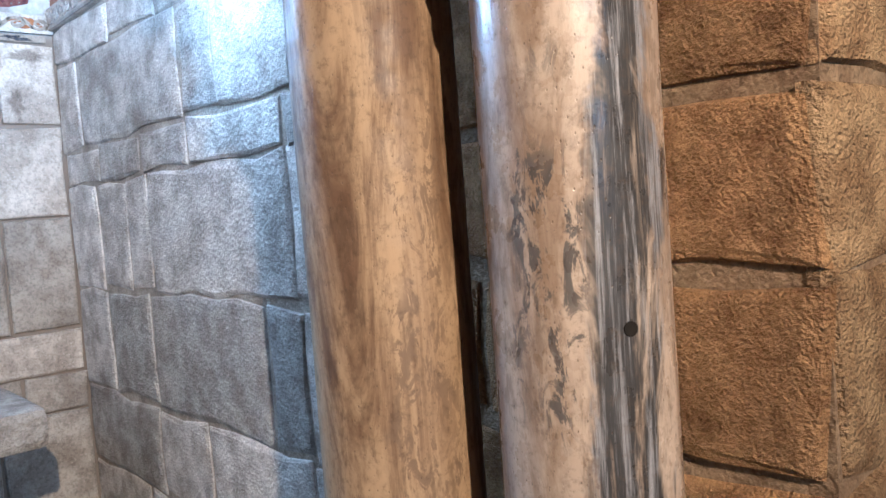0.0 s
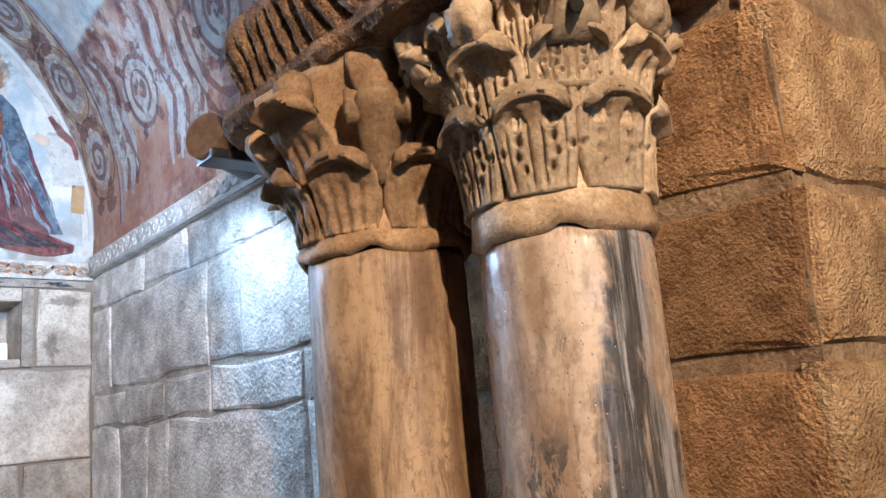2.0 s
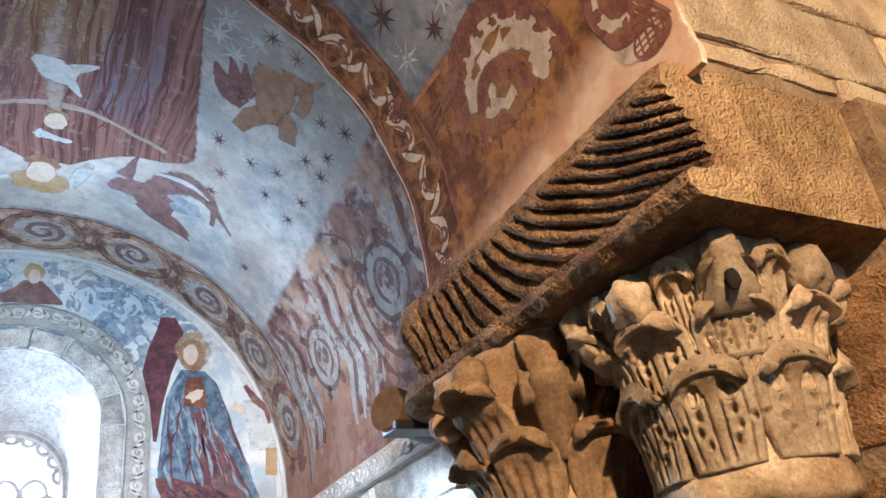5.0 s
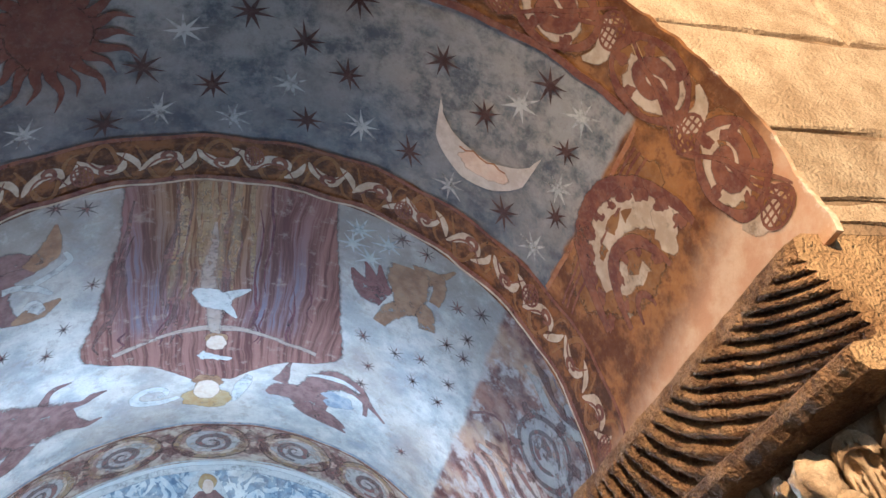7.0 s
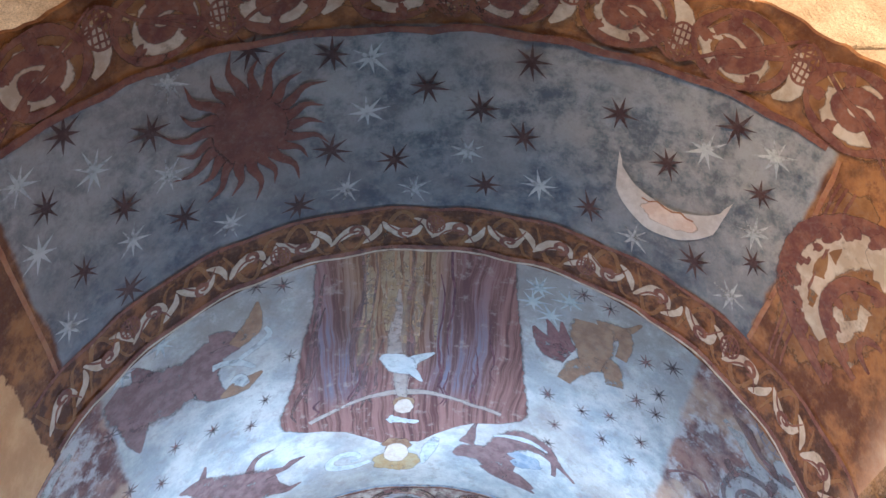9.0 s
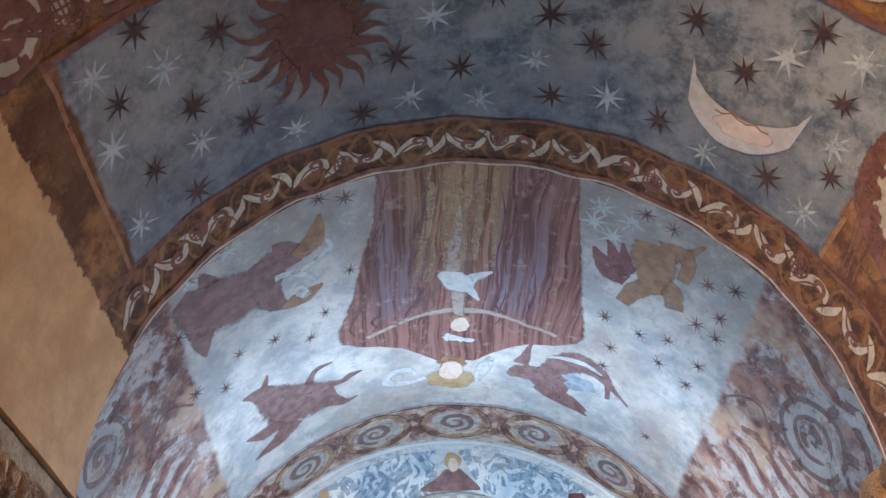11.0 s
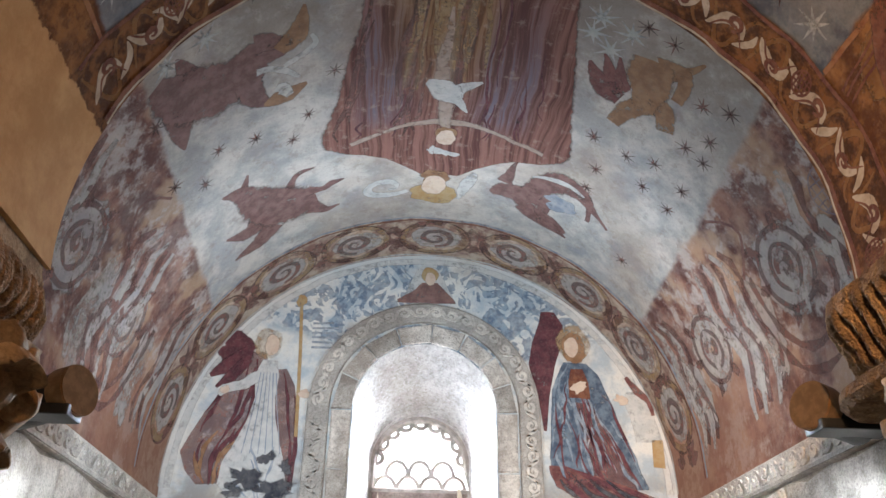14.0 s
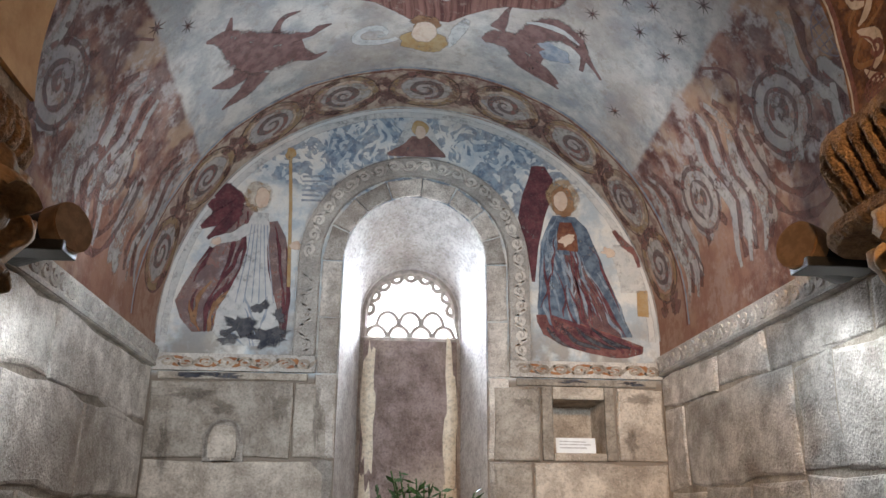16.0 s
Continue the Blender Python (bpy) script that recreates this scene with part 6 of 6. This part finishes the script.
for y0, w, m in ((3.215, 0.014, P_SMOKE), (3.235, 0.010, P_MAROON), (3.585, 0.016, P_WHITE)):
    deco("border_line", [ribbon2([(a * DV, y0 + 0.004 * math.sin(a * 0.3)) for a in range(-92, 93, 3)], w)], V, m, vault, 0.0025)

# side fields: great medallions between wavy bands
for s in (1, -1):
    spots = ((69.5, 2.15, 0.155, 0.16), (70.5, 2.82, 0.15, 0.15)) if s > 0 else ((-73, 2.64, 0.14, 0.15), (-72, 2.10, 0.15, 0.15))
    for a, y, ru, rv in spots:
        u = a * DV
        deco("medallion_ground", [blob2(u, y, ru, rv, y, 0.10), blob2(u + 0.10 * s, y + 0.26, 0.17, 0.09, y + 2, 0.3), blob2(u + 0.12 * s, y - 0.25, 0.15, 0.07, y + 3, 0.3)], V, P_FAINT, vault, 0.002, "whitish medallion")
        dark = [ribbon2([(u + ru * 0.86 * k * math.cos(t), y + rv * 0.86 * k * math.sin(t)) for t in [i * math.pi / 14 for i in range(29)]], 0.020) for k in (0.55, 1.0)]
        dark.append(spiral2(u, y, ru * 0.32, rv * 0.32, 1.1, 0.028, 90, s, 0.1))
        dark += [blob2(u + ru * math.cos(t), y + rv * math.sin(t), 0.035, 0.020, t, 0.3, math.degrees(t)) for t in (0.4, 1.5, 2.4, 3.6, 4.7, 5.6)]
        deco("medallion_scroll", dark, V, P_DIM, vault, 0.0035, "wine-violet rings and spiral")
    waves, pale = [], []
    for y0 in (1.72, 1.90, 2.42, 2.52, 2.61, 3.04, 3.12):
        pale.append(ribbon2([(s * (58 + 3.6 * j) * DV, y0 + 0.05 + 0.03 * math.sin(j * 1.3 + y0 * 9)) for j in range(9)], [0.02 + 0.035 * math.sin(math.pi * j / 8) for j in range(9)]))
        waves.append(ribbon2([(s * (59 + 3.3 * j) * DV, y0 + 0.03 * math.sin(j * 1.3 + y0 * 9)) for j in range(9)], [0.012 + 0.030 * abs(math.sin(j * 1.7 + y0 * 5)) for j in range(9)]))
    deco("wavy_band", pale, V, P_FAINT, vault, 0.0025, "whitish flame-like band")
    deco("wavy_band", waves, V, P_DIM, vault, 0.003, "wine-violet flame-like band")
    mid = spots[0]
    arcs = [ribbon2([(mid[0] * DV + k * mid[2] * math.cos(t) * 1.25, mid[1] + k * mid[3] * math.sin(t)) for t in [radians(-75 + 15 * i) for i in range(13)]] if s > 0 else [(mid[0] * DV - k * mid[2] * math.cos(t) * 1.25, mid[1] + k * mid[3] * math.sin(t)) for t in [radians(-75 + 15 * i) for i in range(13)]], [0.012 + 0.022 * abs(math.sin(i * 1.1 + k)) for i in range(13)]) for k in (1.35, 1.75)]
    deco("medallion_arc", arcs, V, P_DIM, vault, 0.0032, "wine-violet lobed arcs")
    net = []
    cone_net(s * 66 * DV, 1.80, 0.075, 0.07, net)
    deco("netted_pod", net, V, P_GREY, vault, 0.0035)
    deco("branching_stem", [ribbon2([(s * (55 + 2.2 * j) * DV, 1.62 + 0.16 * math.sin(j * 0.5)) for j in range(9)], 0.014), ribbon2([(s * (54 + 2 * j) * DV, 2.35 - 0.1 * math.sin(j * 0.6)) for j in range(7)], 0.012)], V, P_WINE, vault, 0.0035)


# ---- frescoes of the end wall ----
def B(x, z, d=0.0):
    return (x, 3.6 - d, z)


def shape(rows):
    return fill2(rows, 6)


# dim robed shape with staff: winged cloak, pleated robe, sooty foot
CLOAK = [(3.20, -0.86, -0.76), (3.10, -0.90, -0.72), (3.00, -0.95, -0.70), (2.90, -1.01, -0.70), (2.80, -1.06, -0.74), (2.72, -1.09, -0.80), (2.64, -1.06, -0.86), (2.58, -1.00, -0.90)]
SIDE = [(3.12, -0.71, -0.655), (3.04, -0.72, -0.61), (2.92, -0.72, -0.585), (2.80, -0.70, -0.575), (2.68, -0.66, -0.575), (2.56, -0.64, -0.58)]
ROBE = [(3.16, -0.775, -0.70), (3.08, -0.80, -0.69), (2.98, -0.79, -0.69), (2.88, -0.81, -0.68), (2.78, -0.85, -0.655), (2.68, -0.90, -0.62), (2.58, -0.91, -0.60), (2.52, -0.86, -0.60)]
deco("painted_robe", [shape(CLOAK), shape(SIDE)], B, P_DIM, end_wall, 0.002, "faded red cloak")
deco("painted_wing", [blob2(-0.905, 3.22, 0.085, 0.075, 3, 0.22), stroke_path([(-0.84, 3.20, 0.06), (-0.93, 3.13, 0.07), (-1.01, 3.08, 0.02)]), stroke_path([(-0.84, 3.17, 0.05), (-0.90, 3.09, 0.05), (-0.97, 3.02, 0.015)])], B, P_DARKWINE, end_wall, 0.0025, "dark wine wing")
deco("robe_fold", brushed(CLOAK, 16, 2, 0.020, 0.6, 0.03) + brushed(SIDE, 6, 3, 0.014, 0.7), B, P_DARKWINE, end_wall, 0.003)
deco("robe_fold", brushed(CLOAK[3:], 8, 5, 0.022, 0.7, 0.03), B, P_UMBER, end_wall, 0.0035)
deco("white_robe", [shape(ROBE), stroke_path([(-0.95, 2.985, 0.018), (-0.92, 3.02, 0.042), (-0.85, 3.04, 0.046), (-0.77, 3.09, 0.05)])], B, P_WHITE, end_wall, 0.0045, "white pleated robe")
deco("robe_pleat", [ribbon2([(-0.775 + 0.015 * k, 3.10), (-0.783 + 0.020 * k, 2.95), (-0.815 + 0.034 * k, 2.72)], 0.0045) for k in range(6)] + brushed(ROBE[4:], 8, 8, 0.012, 0.8, 0.05), B, P_SMOKE, end_wall, 0.0055)
deco("halo", [blob2(-0.755, 3.245, 0.066, 0.078, 2, 0.08)], B, P_PALEOCHRE, end_wall, 0.005, "ochre halo")
deco("plain_disc", [blob2(-0.735, 3.238, 0.034, 0.050, 3, 0.06), blob2(-0.565, 3.0, 0.03, 0.022, 5, 0.2), blob2(-0.93, 3.01, 0.022, 0.018, 6, 0.2)], B, P_FLESH, end_wall, 0.0065)
deco("staff", [ribbon2([(-0.615, 3.46), (-0.60, 3.2), (-0.585, 2.80)], 0.016), blob2(-0.617, 3.475, 0.026, 0.032, 4, 0.2)], B, P_OCHRE, end_wall, 0.005, "ochre staff")
deco("soot_stain", [blob2(-0.66, 2.56, 0.085, 0.050, 7, 0.45, 10), blob2(-0.79, 2.61, 0.075, 0.05, 8, 0.5), blob2(-0.70, 2.70, 0.05, 0.022, 2, 0.5, 30), blob2(-0.84, 2.55, 0.05, 0.03, 3, 0.5), blob2(-0.62, 2.66, 0.03, 0.035, 5, 0.5)], B, P_SOOT, end_wall, 0.006, "black soot stain")
deco("faded_lines", [ribbon2([(-0.55, z), (-0.45 + 0.02 * (i % 2), z)], 0.010) for i, z in enumerate((3.36, 3.335, 3.31, 3.285, 3.26, 3.235))], B, P_SMOKE, end_wall, 0.003)

# blue robed shape
deco("painted_hanging", [shape([(3.46, 0.57, 0.64), (3.40, 0.555, 0.68), (3.30, 0.52, 0.67), (3.18, 0.50, 0.63), (3.02, 0.535, 0.59), (2.86, 0.555, 0.572)])], B, P_DARKWINE, end_wall, 0.002, "dark wine hanging")
MANTLE = [(3.20, 0.665, 0.785), (3.14, 0.635, 0.84), (3.06, 0.60, 0.865), (2.98, 0.60, 0.90), (2.90, 0.59, 0.92), (2.82, 0.585, 0.955), (2.74, 0.575, 0.985), (2.66, 0.58, 1.01), (2.60, 0.60, 1.04)]
HEM = [(2.70, 0.575, 0.64), (2.66, 0.575, 0.78), (2.61, 0.60, 0.94), (2.56, 0.68, 1.08), (2.525, 0.80, 1.07), (2.505, 0.93, 1.00)]
SKIRT = [(3.00, 0.70, 0.79), (2.90, 0.73, 0.84), (2.80, 0.76, 0.90), (2.70, 0.76, 0.95), (2.60, 0.78, 0.99)]
deco("painted_robe", [shape(MANTLE)], B, P_BLUE, end_wall, 0.002, "deep blue mantle")
deco("painted_robe", [shape(SKIRT)], B, P_DIM, end_wall, 0.0025, "wine-red folded skirt")
deco("painted_robe", [shape(HEM)], B, P_VERM, end_wall, 0.0028, "red hem spread on the ground")
deco("robe_fold", brushed(MANTLE, 22, 11, 0.017, 0.55, 0.05) + [spiral2(0.655, 2.985, 0.042, 0.042, 1.3, 0.014, 0)], B, P_THINBLUE, end_wall, 0.0035)
deco("robe_fold", brushed(MANTLE, 14, 13, 0.012, 0.6, 0.05) + brushed(SKIRT, 8, 14, 0.010, 0.8, 0.03) + brushed(HEM, 7, 15, 0.022, 0.6, 0.08), B, P_DARKWINE, end_wall, 0.0045)
deco("robe_fold", [stroke_path([(0.62 + 0.07 * k, 2.64, 0.01), (0.68 + 0.08 * k, 2.575, 0.03), (0.80 + 0.07 * k, 2.535 + 0.006 * k, 0.012)]) for k in range(4)], B, P_SOOT, end_wall, 0.005)
deco("robe_panel", [shape([(3.17, 0.70, 0.76), (3.10, 0.685, 0.785), (3.02, 0.68, 0.79)])], B, P_MAROON, end_wall, 0.005)
deco("halo", [blob2(0.722, 3.30, 0.085, 0.092, 5, 0.06)], B, P_PALEOCHRE, end_wall, 0.004, "ochre halo")
deco("painted_hair", [blob2(0.722, 3.275, 0.056, 0.080, 9, 0.1)], B, P_UMBER, end_wall, 0.0045)
deco("plain_disc", [blob2(0.712, 3.28, 0.034, 0.052, 6, 0.05), blob2(0.735, 3.075, 0.040, 0.024, 7, 0.3, 25), blob2(0.935, 3.02, 0.035, 0.022, 8, 0.3, -25)], B, P_FLESH, end_wall, 0.0055)
deco("open_book", [shape([(3.06, 0.96, 1.0), (3.0, 0.95, 1.06), (2.94, 0.97, 1.09), (2.86, 0.985, 1.08), (2.82, 0.99, 1.075)])], B, P_WHITE, end_wall, 0.004, "white scroll or open book")
deco("painted_block", [fill2([(2.70, 1.06, 1.115), (2.83, 1.06, 1.115)], 2)], B, P_OCHRE, end_wall, 0.004)
deco("red_ribbon", [ribbon2([(0.97, 3.13), (1.02, 3.06), (1.07, 3.02), (1.085, 2.95)], [0.02, 0.035, 0.03, 0.015])], B, P_VERM, end_wall, 0.0045)
# small half shape over the window
deco("pale_mandorla", [shape([(3.72, -0.01, 0.01), (3.66, -0.06, 0.065), (3.58, -0.10, 0.105), (3.50, -0.13, 0.14)])], B, P_WHITE, end_wall, 0.002)
deco("painted_robe", [shape([(3.60, -0.03, 0.05), (3.56, -0.06, 0.09), (3.50, -0.15, 0.145), (3.485, -0.16, 0.15)])], B, P_WINE, end_wall, 0.003, "small wine-red bust shape")
deco("halo", [blob2(0.012, 3.645, 0.042, 0.042, 3, 0.05)], B, P_OCHRE, end_wall, 0.003)
deco("plain_disc", [blob2(0.012, 3.625, 0.028, 0.036, 4, 0.05)], B, P_FLESH, end_wall, 0.004)
deco("white_border", [ribbon2([(1.12 * math.sin(radians(a)), 2.60 + 1.12 * math.cos(radians(a))) for a in range(-92, 93, 3)], 0.030)], B, P_WHITE, end_wall, 0.0015)
